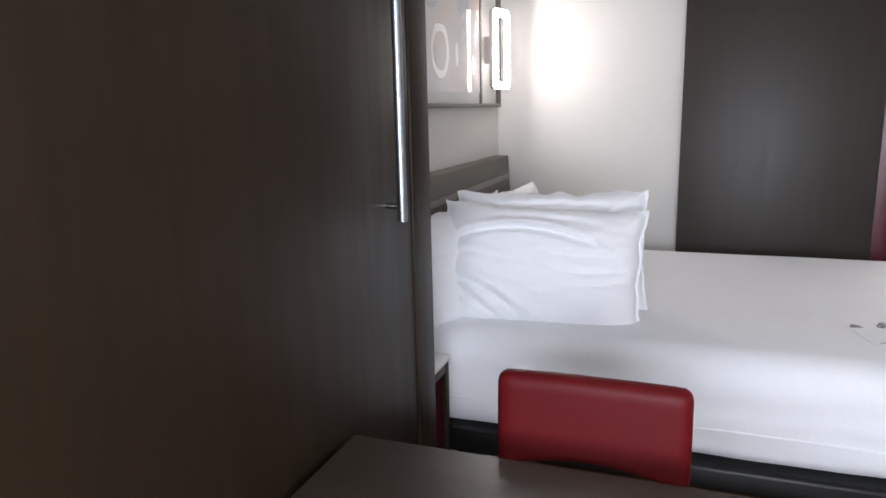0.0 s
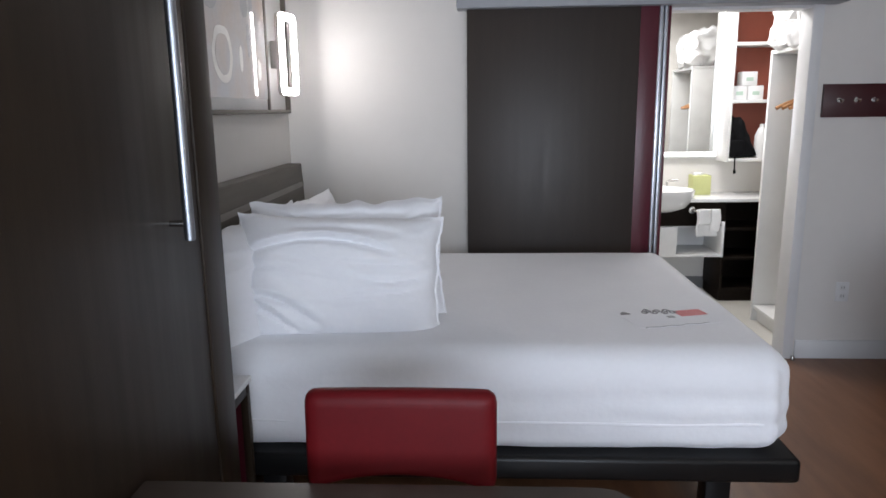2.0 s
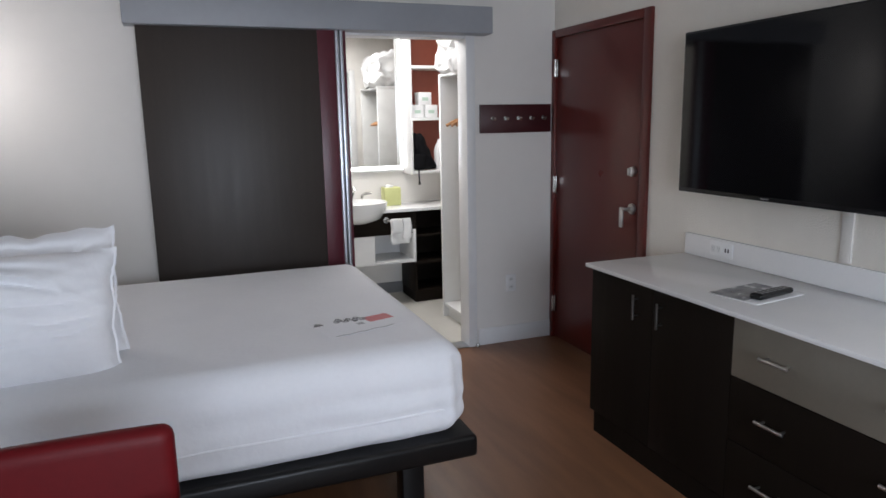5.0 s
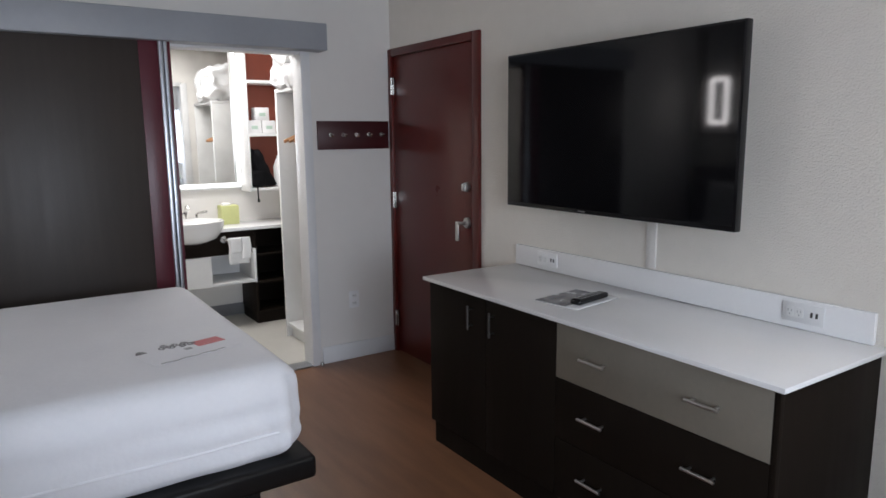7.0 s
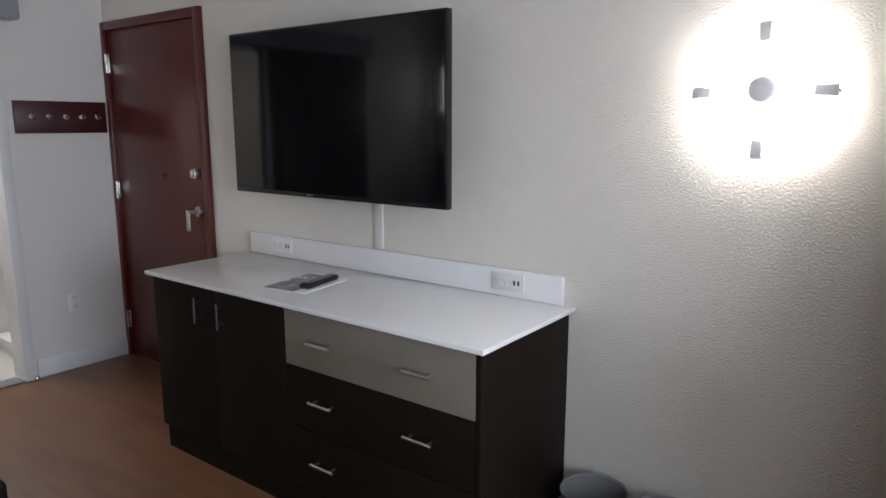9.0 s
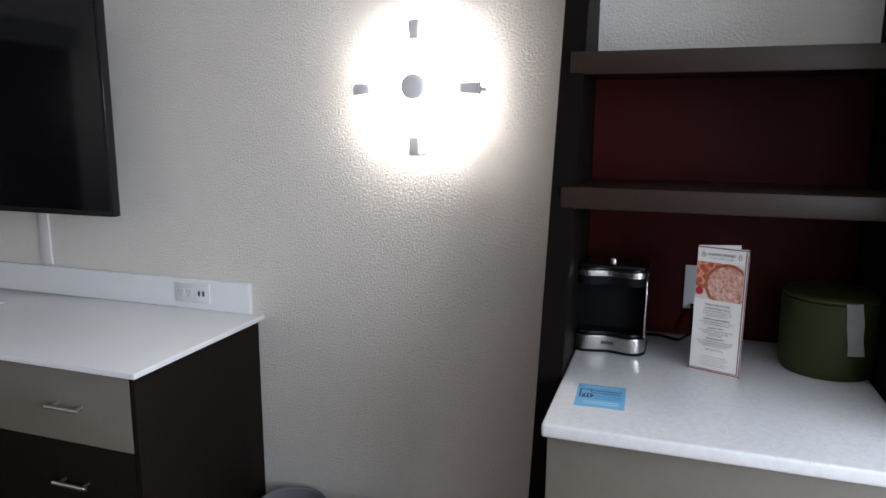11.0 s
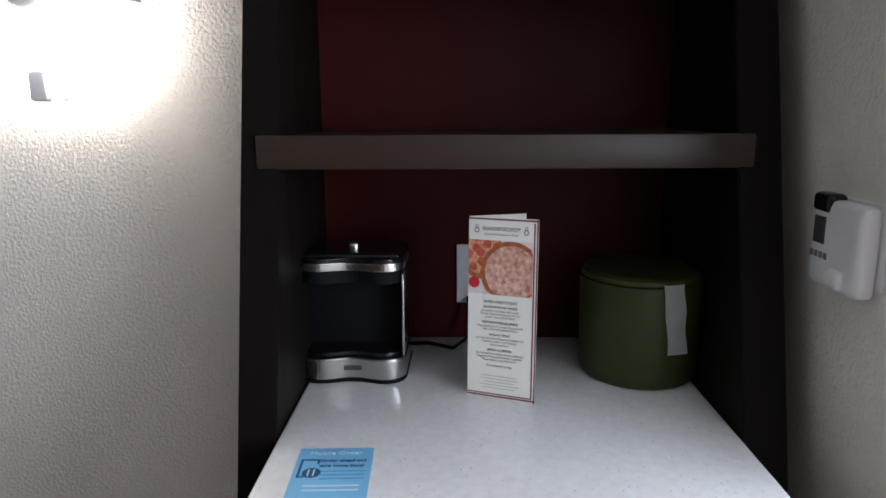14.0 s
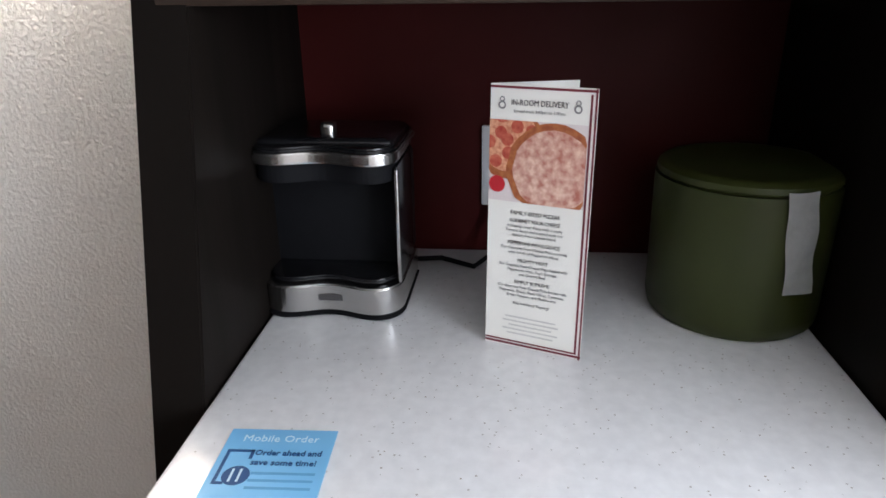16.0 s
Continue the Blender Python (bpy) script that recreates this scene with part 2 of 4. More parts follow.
def bm_prism(points, axis, a, b, bevel=0.0, seg=2):
    """A polygon drawn across an axis and drawn out along it from a to b."""
    bm = bmesh.new()

    def at(p, c):
        return {"x": (c, p[0], p[1]), "y": (p[0], c, p[1]), "z": (p[0], p[1], c)}[axis]
    lo = [bm.verts.new(at(p, a)) for p in points]
    hi = [bm.verts.new(at(p, b)) for p in points]
    k = len(points)
    bm.faces.new(lo)
    bm.faces.new(hi[::-1])
    for i in range(k):
        bm.faces.new((lo[i], lo[(i + 1) % k], hi[(i + 1) % k], hi[i]))
    bmesh.ops.recalc_face_normals(bm, faces=bm.faces)
    if bevel:
        bmesh.ops.bevel(bm, geom=list(bm.edges), offset=bevel, segments=seg, affect='EDGES')
    return bm


def rounded_rect(w, h, r, n=6, cx=0.0, cy=0.0):
    pts = []
    for sx, sy, a0 in ((1, 1, 0), (-1, 1, 90), (-1, -1, 180), (1, -1, 270)):
        for i in range(n + 1):
            a = radians(a0 + 90 * i / n)
            pts.append((cx + sx * (w / 2 - r) + r * math.cos(a), cy + sy * (h / 2 - r) + r * math.sin(a)))
    return pts


def bm_lathe(profile, n=32, centre=(0, 0, 0)):
    """Turn a profile of (radius, height) round the upright axis."""
    bm = bmesh.new()
    rings = []
    for r, z in profile:
        if r < 1e-5:
            rings.append([bm.verts.new((centre[0], centre[1], centre[2] + z))])
        else:
            rings.append([bm.verts.new((centre[0] + r * math.cos(2 * math.pi * i / n), centre[1] + r * math.sin(2 * math.pi * i / n), centre[2] + z)) for i in range(n)])
    for a, b in zip(rings, rings[1:]):
        for i in range(n):
            j = (i + 1) % n
            if len(a) == 1 and len(b) > 1:
                bm.faces.new((a[0], b[j], b[i]))
            elif len(b) == 1 and len(a) > 1:
                bm.faces.new((a[i], a[j], b[0]))
            elif len(a) > 1:
                bm.faces.new((a[i], a[j], b[j], b[i]))
    bmesh.ops.recalc_face_normals(bm, faces=bm.faces)
    return bm


def bm_tube(points, r, n=10):
    """A round bar along a line of points."""
    bm = bmesh.new()
    pts = [Vector(p) for p in points]
    rings = []
    for i, p in enumerate(pts):
        d = (pts[min(i + 1, len(pts) - 1)] - pts[max(i - 1, 0)]).normalized()
        q = d.to_track_quat("Z", "Y")
        rings.append([bm.verts.new(p + q @ Vector((r * math.cos(2 * math.pi * k / n), r * math.sin(2 * math.pi * k / n), 0))) for k in range(n)])
    for a, b in zip(rings, rings[1:]):
        for k in range(n):
            bm.faces.new((a[k], a[(k + 1) % n], b[(k + 1) % n], b[k]))
    bm.faces.new(rings[0][::-1])
    bm.faces.new(rings[-1])
    return bm


def bm_soft(x0, y0, z0, x1, y1, z1, r, n=(24, 24, 8), shift=None):
    """A block with wide rounded edges on a fine grid; shift(p) may push its points about."""
    bm = bmesh.new()
    c = Vector(((x0 + x1) / 2, (y0 + y1) / 2, (z0 + z1) / 2))
    h = Vector(((x1 - x0) / 2, (y1 - y0) / 2, (z1 - z0) / 2))
    seen = {}

    def vert(p):
        k = tuple(round(v, 5) for v in p)
        if k not in seen:
            p = Vector(p)
            q = Vector([max(-(h[i] - r), min(h[i] - r, p[i] * h[i])) for i in range(3)])
            full = Vector([p[i] * h[i] for i in range(3)])
            d = full - q
            w = c + (q + d.normalized() * r if d.length > 1e-9 else full)
            seen[k] = bm.verts.new(shift(w) if shift else w)
        return seen[k]
    for ax in range(3):
        u, v = (ax + 1) % 3, (ax + 2) % 3
        for s in (-1, 1):
            for i in range(n[u]):
                for j in range(n[v]):
                    quad = []
                    for a, b in ((0, 0), (1, 0), (1, 1), (0, 1)):
                        p = [0, 0, 0]
                        p[ax], p[u], p[v] = s, -1 + 2 * (i + a) / n[u], -1 + 2 * (j + b) / n[v]
                        quad.append(vert(p))
                    try:
                        bm.faces.new(quad if s > 0 else quad[::-1])
                    except ValueError:
                        pass
    return bm


def mesh_of(name, bm, mat, smooth=True):
    me = bpy.data.meshes.new(name)
    bmesh.ops.recalc_face_normals(bm, faces=bm.faces)
    bm.to_mesh(me)
    bm.free()
    me.materials.append(mat)
    if smooth:
        me.polygons.foreach_set("use_smooth", [True] * len(me.polygons))
        me.set_sharp_from_angle(angle=radians(38))
    return me


def part(name, bm, mat, parent, label="", kind=""):
    ob = new(name, mesh_of(name, bm, mat))
    ob.parent = parent
    if label:
        tagged(ob, label)
    if kind:
        tagged(ob, kind=kind)
    return ob


def thing(name, label, category, group="", at=(0, 0, 0)):
    ob = new(name)
    ob.empty_display_size = 0.05
    return tagged(ob, label, category, group)


def solid(name, bm, mat, label, category, kind="", group=""):
    return tagged(new(name, mesh_of(name, bm, mat)), label, category, group, kind)


def structure(name, bm, mat, label=""):
    return tagged(new(name, mesh_of(name, bm, mat)), label, "", "", "structure")


def text_part(name, words, size, mat, parent, m, width=None, bold=0.0):
    """Words in the built-in font as a thin mesh; m maps the text's x right, y up, z out of the surface."""
    c = bpy.data.curves.new(name, 'FONT')
    c.body, c.size, c.align_x, c.align_y, c.extrude, c.offset = words, size, 'CENTER', 'CENTER', 0.00015, bold
    c.resolution_u = 2
    tmp = new("tmp", c)
    bpy.context.view_layer.update()
    me = bpy.data.meshes.new_from_object(tmp.evaluated_get(bpy.context.evaluated_depsgraph_get()))
    bpy.data.objects.remove(tmp)
    bpy.data.curves.remove(c)
    if width and len(me.vertices):
        xs = [v.co.x for v in me.vertices]
        k = width / (max(xs) - min(xs))
        me.transform(Matrix.Diagonal((k, 1, 1, 1)))
    me.transform(m)
    me.materials.clear()
    me.materials.append(mat)
    ob = new(name, me)
    ob.parent = parent
    return ob


# ---- the room ----
XW, XE, YN, YS, H = -0.98, 2.60, 3.99, -2.60, 2.60
structure("floor", bm_box(XW - 0.12, YS - 0.12, -0.10, XE + 0.12, YN + 0.02, 0.0), M_FLOOR, "warm orange-brown wood-look vinyl plank floor")
structure("ceiling", bm_box(XW - 0.12, YS - 0.12, H, XE + 0.12, YN + 0.12, H + 0.1), M_CEIL, "plain white painted ceiling")
structure("wall_west", bm_box(XW - 0.12, YS - 0.12, 0, XW, YN + 0.12, H), M_WALL_SMOOTH, "off-white painted wall behind the bed")
# east wall with the entrance door's opening
bm = bm_box(XE, YS - 0.12, 0, XE + 0.14, 3.015, H)
bm_box(XE, 3.015, 2.045, XE + 0.14, 3.965, H, bm=bm)
bm_box(XE, 3.965, 0, XE + 0.14, YN + 0.12, H, bm=bm)
structure("wall_east", bm, M_WALL, "off-white orange-peel textured wall")
# north wall with the bathroom's opening
bm = bm_box(XW, YN, 0, 1.00, YN + 0.12, H)
bm_box(1.00, YN, 2.06, 1.97, YN + 0.12, H, bm=bm)
bm_box(1.97, YN, 0, XE, YN + 0.12, H, bm=bm)
structure("wall_north", bm, M_WALL_SMOOTH, "off-white painted wall with the bathroom opening")
# south wall with the window, and the return wall beside the coffee nook
bm = bm_box(XW, YS - 0.12, 0, XE, YS, 0.70)
bm_box(XW, YS - 0.12, 2.2, XE, YS, H, bm=bm)
bm_box(XW, YS - 0.12, 0.70, -0.85, YS, 2.2, bm=bm)
bm_box(1.75, YS - 0.12, 0.70, XE, YS, 2.2, bm=bm)
structure("wall_south", bm, M_WALL_SMOOTH, "off-white painted wall with the window")
structure("wall_return", bm_box(1.97, YS, 0, XE, -1.04, H, 0.008), M_WALL, "off-white textured return wall beside the nook")
structure("baseboard", bm_box(2.03, YN - 0.012, 0, XE - 0.002, YN, 0.115, 0.003), M_TRIM, "off-white painted baseboard")
structure("baseboard", bm_box(XE - 0.012, -0.20, 0, XE, 0.80, 0.115, 0.003), M_TRIM, "off-white painted baseboard")
# casing of the bathroom opening
structure("trim", bm_box(1.955, YN - 0.018, 0, 2.015, YN + 0.13, 2.05, 0.003), M_TRIM, "white painted door jamb")
structure("trim", bm_box(1.00, YN - 0.006, 2.02, 1.955, YN + 0.125, 2.06, 0.003), M_TRIM, "white painted opening head")
structure("door_threshold", bm_box(1.00, YN - 0.02, 0, 1.955, YN + 0.10, 0.010, 0.003), M_ALU, "metal threshold strip")

win = structure("window_1", bm_box(-0.85, YS - 0.10, 0.70, 1.75, YS - 0.06, 0.75), M_TRIM, "white framed window with a bright pane")
for a in ((-0.85, 0.75, -0.80, 2.2), (1.70, 0.75, 1.75, 2.2), (0.425, 0.75, 0.475, 2.15), (-0.80, 2.15, 1.70, 2.2)):
    part("window_frame", bm_box(a[0], YS - 0.10, a[1], a[2], YS - 0.06, a[3], 0.004), M_TRIM, win)


# ---- bathroom ----
BX0, BY1, BH = 0.35, 5.65, 2.42
structure("bathroom_floor", bm_box(BX0 - 0.1, YN + 0.02, -0.10, XE + 0.12, BY1 + 0.1, 0.0), M_TILE, "pale cream tile bathroom floor")
structure("bathroom_ceiling", bm_box(BX0, YN + 0.12, BH, XE + 0.12, BY1, BH + 0.1), M_CEIL, "white bathroom ceiling")
structure("bathroom_wall_back", bm_box(BX0 - 0.1, BY1, 0, XE + 0.12, BY1 + 0.1, H), M_WALL_SMOOTH, "white bathroom wall")
structure("bathroom_wall_west", bm_box(BX0 - 0.1, YN + 0.12, 0, BX0, BY1, H), M_WALL_SMOOTH, "white bathroom wall")
structure("bathroom_wall_east", bm_box(XE, YN + 0.12, 0, XE + 0.12, BY1, H), M_WALL_SMOOTH, "white bathroom wall")
structure("bathroom_baseboard", bm_box(BX0, BY1 - 0.012, 0, XE, BY1, 0.10, 0.002), M_GREYP, "grey bathroom baseboard")

mir = thing("vanity_mirror", "tall mirror with a glowing white edge above the vanity", "mirror")
part("mirror_backing", bm_box(1.05, 5.615, 1.09, 2.055, BY1, 2.30, 0.004), M_WHITE, mir)
part("mirror_glass", bm_box(1.12, 5.607, 1.14, 2.020, 5.615, 2.25), M_MIRROR, mir, "clear silvered glass")
part("light_band", bm_box(2.022, 5.609, 1.14, 2.048, 5.617, 2.28, 0.002), M_MIRLIGHT, mir, "glowing white light band")
part("light_band", bm_box(1.05, 5.609, 1.108, 2.050, 5.617, 1.138, 0.002), M_MIRLIGHT, mir, "glowing white light band")

cub = thing("bathroom_shelf_unit", "white open shelf unit with a rust-red back panel", "shelf")
part("back_panel", bm_box(2.072, 5.63, 1.10, XE, BY1, 2.35), M_RUST, cub, "rust-red back panel")
part("side_panel", bm_box(2.056, 5.40, 1.07, 2.074, BY1, 2.35, 0.002), M_WHITE, cub)
for z in (1.075, 1.52, 1.945):
    part("shelf", bm_box(2.074, 5.40, z, XE, 5.63, z + 0.025, 0.002), M_WHITE, cub)


def toilet_roll(x, y, z):
    t = thing("toilet_roll", "wrapped white toilet paper roll with green print on the shelf", "toilet paper", "wrapped toilet rolls")
    part("roll", bm_box(x - 0.058, y - 0.055, z, x + 0.058, y + 0.055, z + 0.105, 0.006, 2), M_PAPERW, t)
    part("printed_mark", bm_box(x - 0.026, y - 0.0565, z + 0.035, x + 0.026, y - 0.0545, z + 0.062), material("mint_print", (0.45, 0.60, 0.50), 0.6), t)


toilet_roll(2.135, 5.50, 1.545)
toilet_roll(2.258, 5.50, 1.545)
toilet_roll(2.205, 5.50, 1.650)


def crumple(amount, scale):
    def f(p):
        return p + Vector(noise.noise_vector(p * scale)) * amount
    return f


bag = thing("backpack", "black fabric backpack slumped on the shelf with a hanging strap", "backpack")
bm = bm_soft(-0.10, 0.0, 0.0, 0.10, 0.14, 0.31, 0.045, (16, 12, 20), lambda p: Vector((-0.10 + (p.x + 0.10) * (1.12 - 2.4 * max(0.0, p.z)), p.y, p.z)) + Vector(noise.noise_vector(p * 16)) * 0.016)
bm.transform(pose(2.19, 5.42, 1.104))
part("bag_body", bm, M_MATTE, bag)
part("bag_pocket", bm_soft(2.085, 5.405, 1.11, 2.19, 5.44, 1.24, 0.016, (10, 6, 10), crumple(0.010, 18)), M_MATTE, bag)
part("strap", bm_tube([(2.115, 5.42, 1.13), (2.113, 5.388, 1.11), (2.113, 5.38, 1.04), (2.115, 5.38, 1.0)], 0.006, 8), M_MATTE, bag)
part("strap_toggle", bm_cyl((2.115, 5.38, 0.985), (2.115, 5.38, 1.01), 0.010, n=10), M_MATTE, bag)
jug = thing("white_bottle", "white plastic bottle on the shelf beside the backpack", "bottle")
part("bottle_body", bm_lathe([(0, 0), (0.045, 0), (0.048, 0.02), (0.048, 0.17), (0.03, 0.22), (0.018, 0.235), (0.018, 0.26), (0, 0.26)], 20, (2.335, 5.47, 1.10)), M_PLASTIC, jug)

van = thing("vanity_counter", "white vanity countertop over dark laminate apron", "countertop")
part("countertop", bm_box(0.90, 5.20, 0.785, XE, BY1, 0.812, 0.003), M_QUARTZ, van)
part("apron", bm_box(0.90, 5.22, 0.60, 2.003, 5.25, 0.785, 0.002), M_ESP, van, "dark wood-grain apron")

sh = thing("vanity_shelf_box", "white open shelf box with a drawer under the basin", "cabinet")
part("bottom", bm_box(1.05, 5.20, 0.36, 2.00, 5.60, 0.38, 0.002), M_WHITE, sh)
part("top", bm_box(1.05, 5.24, 0.59, 1.985, 5.60, 0.60, 0.002), M_WHITE, sh)
part("side_panel", bm_box(1.985, 5.19, 0.36, 2.005, 5.60, 0.635, 0.002), M_WHITE, sh)
part("back_panel", bm_box(1.05, 5.59, 0.38, 1.985, 5.60, 0.59), M_WHITE, sh)
part("drawer_front", bm_box(1.30, 5.19, 0.365, 1.65, 5.21, 0.60, 0.002), M_WHITE, sh)

du = thing("vanity_base_cabinet", "dark wood-grain open shelf cabinet under the vanity", "cabinet")
part("side_panel", bm_box(2.008, 5.24, 0.08, 2.028, 5.62, 0.785, 0.002), M_ESP, du)
part("side_panel", bm_box(2.50, 5.22, 0.08, 2.52, 5.62, 0.785, 0.002), M_ESP, du)
part("back_panel", bm_box(2.028, 5.60, 0.08, 2.50, 5.62, 0.785), M_ESP, du)
for z in (0.08, 0.33, 0.56):
    part("shelf", bm_box(2.028, 5.24, z, 2.50, 5.60, z + 0.022, 0.002), M_ESP, du)
part("plinth", bm_box(2.008, 5.245, 0.0, 2.52, 5.60, 0.08), M_ESP, du)

sink = thing("basin", "white semi-recessed oval porcelain basin", "sink")
bm = bm_lathe([(0, -0.13), (0.10, -0.125), (0.19, -0.09), (0.235, -0.03), (0.25, 0.03), (0.252, 0.045), (0.24, 0.05), (0.225, 0.045), (0.20, 0.0), (0.12, -0.055), (0, -0.07)], 40, (0, 0, 0))
bm.transform(pose(1.54, 5.29, 0.83) @ Matrix.Diagonal((1.0, 0.82, 1, 1)))
part("bowl", bm, M_PORC, sink)
part("drain", bm_cyl((1.54, 5.29, 0.765), (1.54, 5.29, 0.768), 0.02), M_NICKEL, sink)
tap = thing("tap", "chrome basin tap with two lever handles", "tap")
part("spout", bm_tube([(1.56, 5.52, 0.81), (1.56, 5.52, 0.93), (1.56, 5.50, 0.965), (1.56, 5.46, 0.975), (1.56, 5.42, 0.955)], 0.013, 12), M_STEEL, tap)
for dx in (-0.10, 0.085):
    part("lever", bm_tube([(1.56 + dx, 5.53, 0.812), (1.56 + dx, 5.53, 0.905), (1.575 + dx, 5.515, 0.918), (1.635 + dx, 5.49, 0.925)], 0.011, 10), M_STEEL, tap)

tb = thing("tissue_box", "lime green cube tissue box on the vanity", "tissue box")
part("carton", bm_box(1.822, 5.44, 0.813, 1.965, 5.56, 0.965, 0.004), M_LIME, tb)
part("tissue", bm_soft(1.84, 5.47, 0.955, 1.91, 5.53, 0.985, 0.012, (6, 6, 4), crumple(0.008, 30)), M_PAPERW, tb)

ring = thing("towel_ring", "chrome towel holder on the vanity apron", "towel holder")
part("arm", bm_tube([(1.76, 5.22, 0.725), (1.76, 5.16, 0.725), (1.78, 5.14, 0.725), (1.94, 5.14, 0.725)], 0.009, 10), M_STEEL, ring)
part("rosette", bm_cyl((1.76, 5.222, 0.725), (1.76, 5.205, 0.725), 0.026, bevel=0.003), M_STEEL, ring)


def drape(p):
    low = max(0.0, 0.745 - p.z)
    return Vector((p.x + 0.004 * math.sin(p.z * 40), p.y + 0.006 * math.sin(p.x * 38 + 1) * low * 6, p.z + 0.010 * (p.x - 1.80) * low * 20 * 0.5))


tw = thing("hand_towel", "white terry hand towel hanging on the holder", "towel")
part("cloth", bm_soft(1.770, 5.118, 0.535, 1.925, 5.138, 0.742, 0.009, (20, 4, 20), drape), M_TOWEL, tw)
part("fold", bm_soft(1.775, 5.098, 0.625, 1.865, 5.117, 0.748, 0.009, (14, 4, 14), drape), M_TOWEL, tw)
part("fold", bm_soft(1.868, 5.102, 0.575, 1.940, 5.119, 0.747, 0.008, (12, 4, 14), drape), M_TOWEL, tw)

clo = thing("open_closet", "white open closet with a hanging rail and low plinth", "wardrobe")
CX, CY0, CY1 = 2.07, 4.13, 4.74
part("side_panel", bm_box(CX, CY1, 0.0, XE, CY1 + 0.03, 1.83, 0.003), M_WHITE, clo)
part("side_panel", bm_box(CX, CY0, 0.0, XE, CY0 + 0.02, 1.83, 0.003), M_WHITE, clo)
part("bottom", bm_box(CX + 0.005, CY0 + 0.02, 0.09, XE, CY1, 0.115, 0.003), M_WHITE, clo)
part("plinth", bm_box(CX + 0.04, CY0 + 0.02, 0.0, XE, CY1, 0.09), M_WHITE, clo)
part("top", bm_box(CX, CY0, 1.83, XE, CY1 + 0.03, 1.855, 0.003), M_WHITE, clo)
part("rail", bm_cyl((2.30, CY0 + 0.02, 1.63), (2.30, CY1, 1.63), 0.014), M_STEEL, clo)


def hanger(y, turn):
    t = thing("clothes_hanger", "wooden clothes hanger on the closet rail", "hanger", "closet hangers")
    a = radians(turn)
    pts = []
    for i in range(13):
        u = -1 + i / 6
        pts.append((2.30 + math.cos(a) * 0.225 * u, y + math.sin(a) * 0.21 * u, 1.555 - 0.075 * abs(u) ** 1.5))
    part("shoulder_bar", bm_tube(pts, 0.012, 8), M_WOOD, t)
    part("hook", bm_tube([(2.30, y, 1.555), (2.30, y, 1.61), (2.315, y, 1.635), (2.30, y, 1.652), (2.285, y, 1.638)], 0.003, 6), M_STEEL, t)


hanger(4.50, 14)
hanger(4.57, 8)
hanger(4.64, 2)
bd = thing("spare_bedding", "bundled white bedding in a clear bag on the closet top", "bedding")


def rumple(p):
    ridge = 1 - 2 * abs(noise.noise(p * 7))
    return p + Vector(noise.noise_vector(p * 6)) * 0.05 + Vector(noise.noise_vector(p * 17)) * 0.022 + Vector((-1, 0.2, 0.3)) * 0.028 * ridge * max(0.0, min(1.0, (p.z - 1.86) * 8))


part("bundle", bm_soft(2.06, 4.26, 1.857, 2.52, 4.76, 2.17, 0.08, (44, 44, 36), rumple), M_PAPERW, bd)
part("loose_fold", bm_soft(2.035, 4.40, 1.857, 2.16, 4.72, 2.02, 0.05, (24, 30, 22), rumple), M_PAPERW, bd)


# ---- sliding door and its cover ----
sd = structure("door_sliding", bm_box(0.065, 3.915, 0.02, 1.012, 3.95, 2.06, 0.002), M_SLIDE, "dark brown laminate sliding bathroom door")
part("burgundy_strip", bm_box(1.012, 3.914, 0.02, 1.112, 3.95, 2.06, 0.001), M_BURG, sd, "burgundy edge strip")
part("pull_profile", bm_box(1.112, 3.905, 0.02, 1.136, 3.953, 2.06, 0.006, 3), M_ALU, sd, "ribbed aluminium pull")
part("pull_profile", bm_box(1.138, 3.905, 0.02, 1.160, 3.953, 2.06, 0.006, 3), M_ALU, sd, "ribbed aluminium pull")
part("edge_strip", bm_box(1.160, 3.914, 0.02, 1.176, 3.95, 2.06, 0.001), M_BURG, sd)
tagged(solid("track_cover", bm_box(0.01, 3.86, 2.035, 2.09, 3.99, 2.195, 0.006, 3), M_VAL, "blue-grey painted cover box over the sliding door track", "door track"), kind="structure")
structure("door_stop", bm_lathe([(0, 0), (0.013, 0), (0.013, 0.02), (0.009, 0.026), (0, 0.026)], 14, (2.01, 3.955, 0)), M_STEEL, "small steel floor stop")

# hook board and socket on the north wall
hb = thing("hook_board", "dark burgundy wooden board with five nickel hooks", "coat rack")
part("board", bm_box(2.05, 3.968, 1.43, 2.565, 3.99, 1.612, 0.003), material("burgundy_wood", (0.05, 0.008, 0.010), 0.4, scale=3, stretch=(1, 8, 8), fine=0.06), hb)
for i in range(5):
    x = 2.135 + i * 0.0925
    part("hook", bm_tube([(x, 3.968, 1.527), (x, 3.945, 1.522), (x, 3.932, 1.515), (x, 3.925, 1.527)], 0.007, 8), M_STEEL, hb)
    part("hook_plate", bm_cyl((x, 3.969, 1.524), (x, 3.964, 1.524), 0.013, bevel=0.001), M_STEEL, hb)


def socket_face(parent, m, w, h, usb=0):
    """A white wall plate in the plane of m (x along, y up, z out)."""
    bm = bm_box(-w / 2, -h / 2, 0, w / 2, h / 2, 0.006, 0.002)
    bm.transform(m)
    part("plate", bm, M_PLASTIC, parent)


outl = thing("wall_socket", "white double power socket low on the wall", "socket")
SW = Matrix(((1, 0, 0, 2.275), (0, 0, -1, 3.99), (0, 1, 0, 0.415), (0, 0, 0, 1)))
socket_face(outl, SW, 0.075, 0.118)
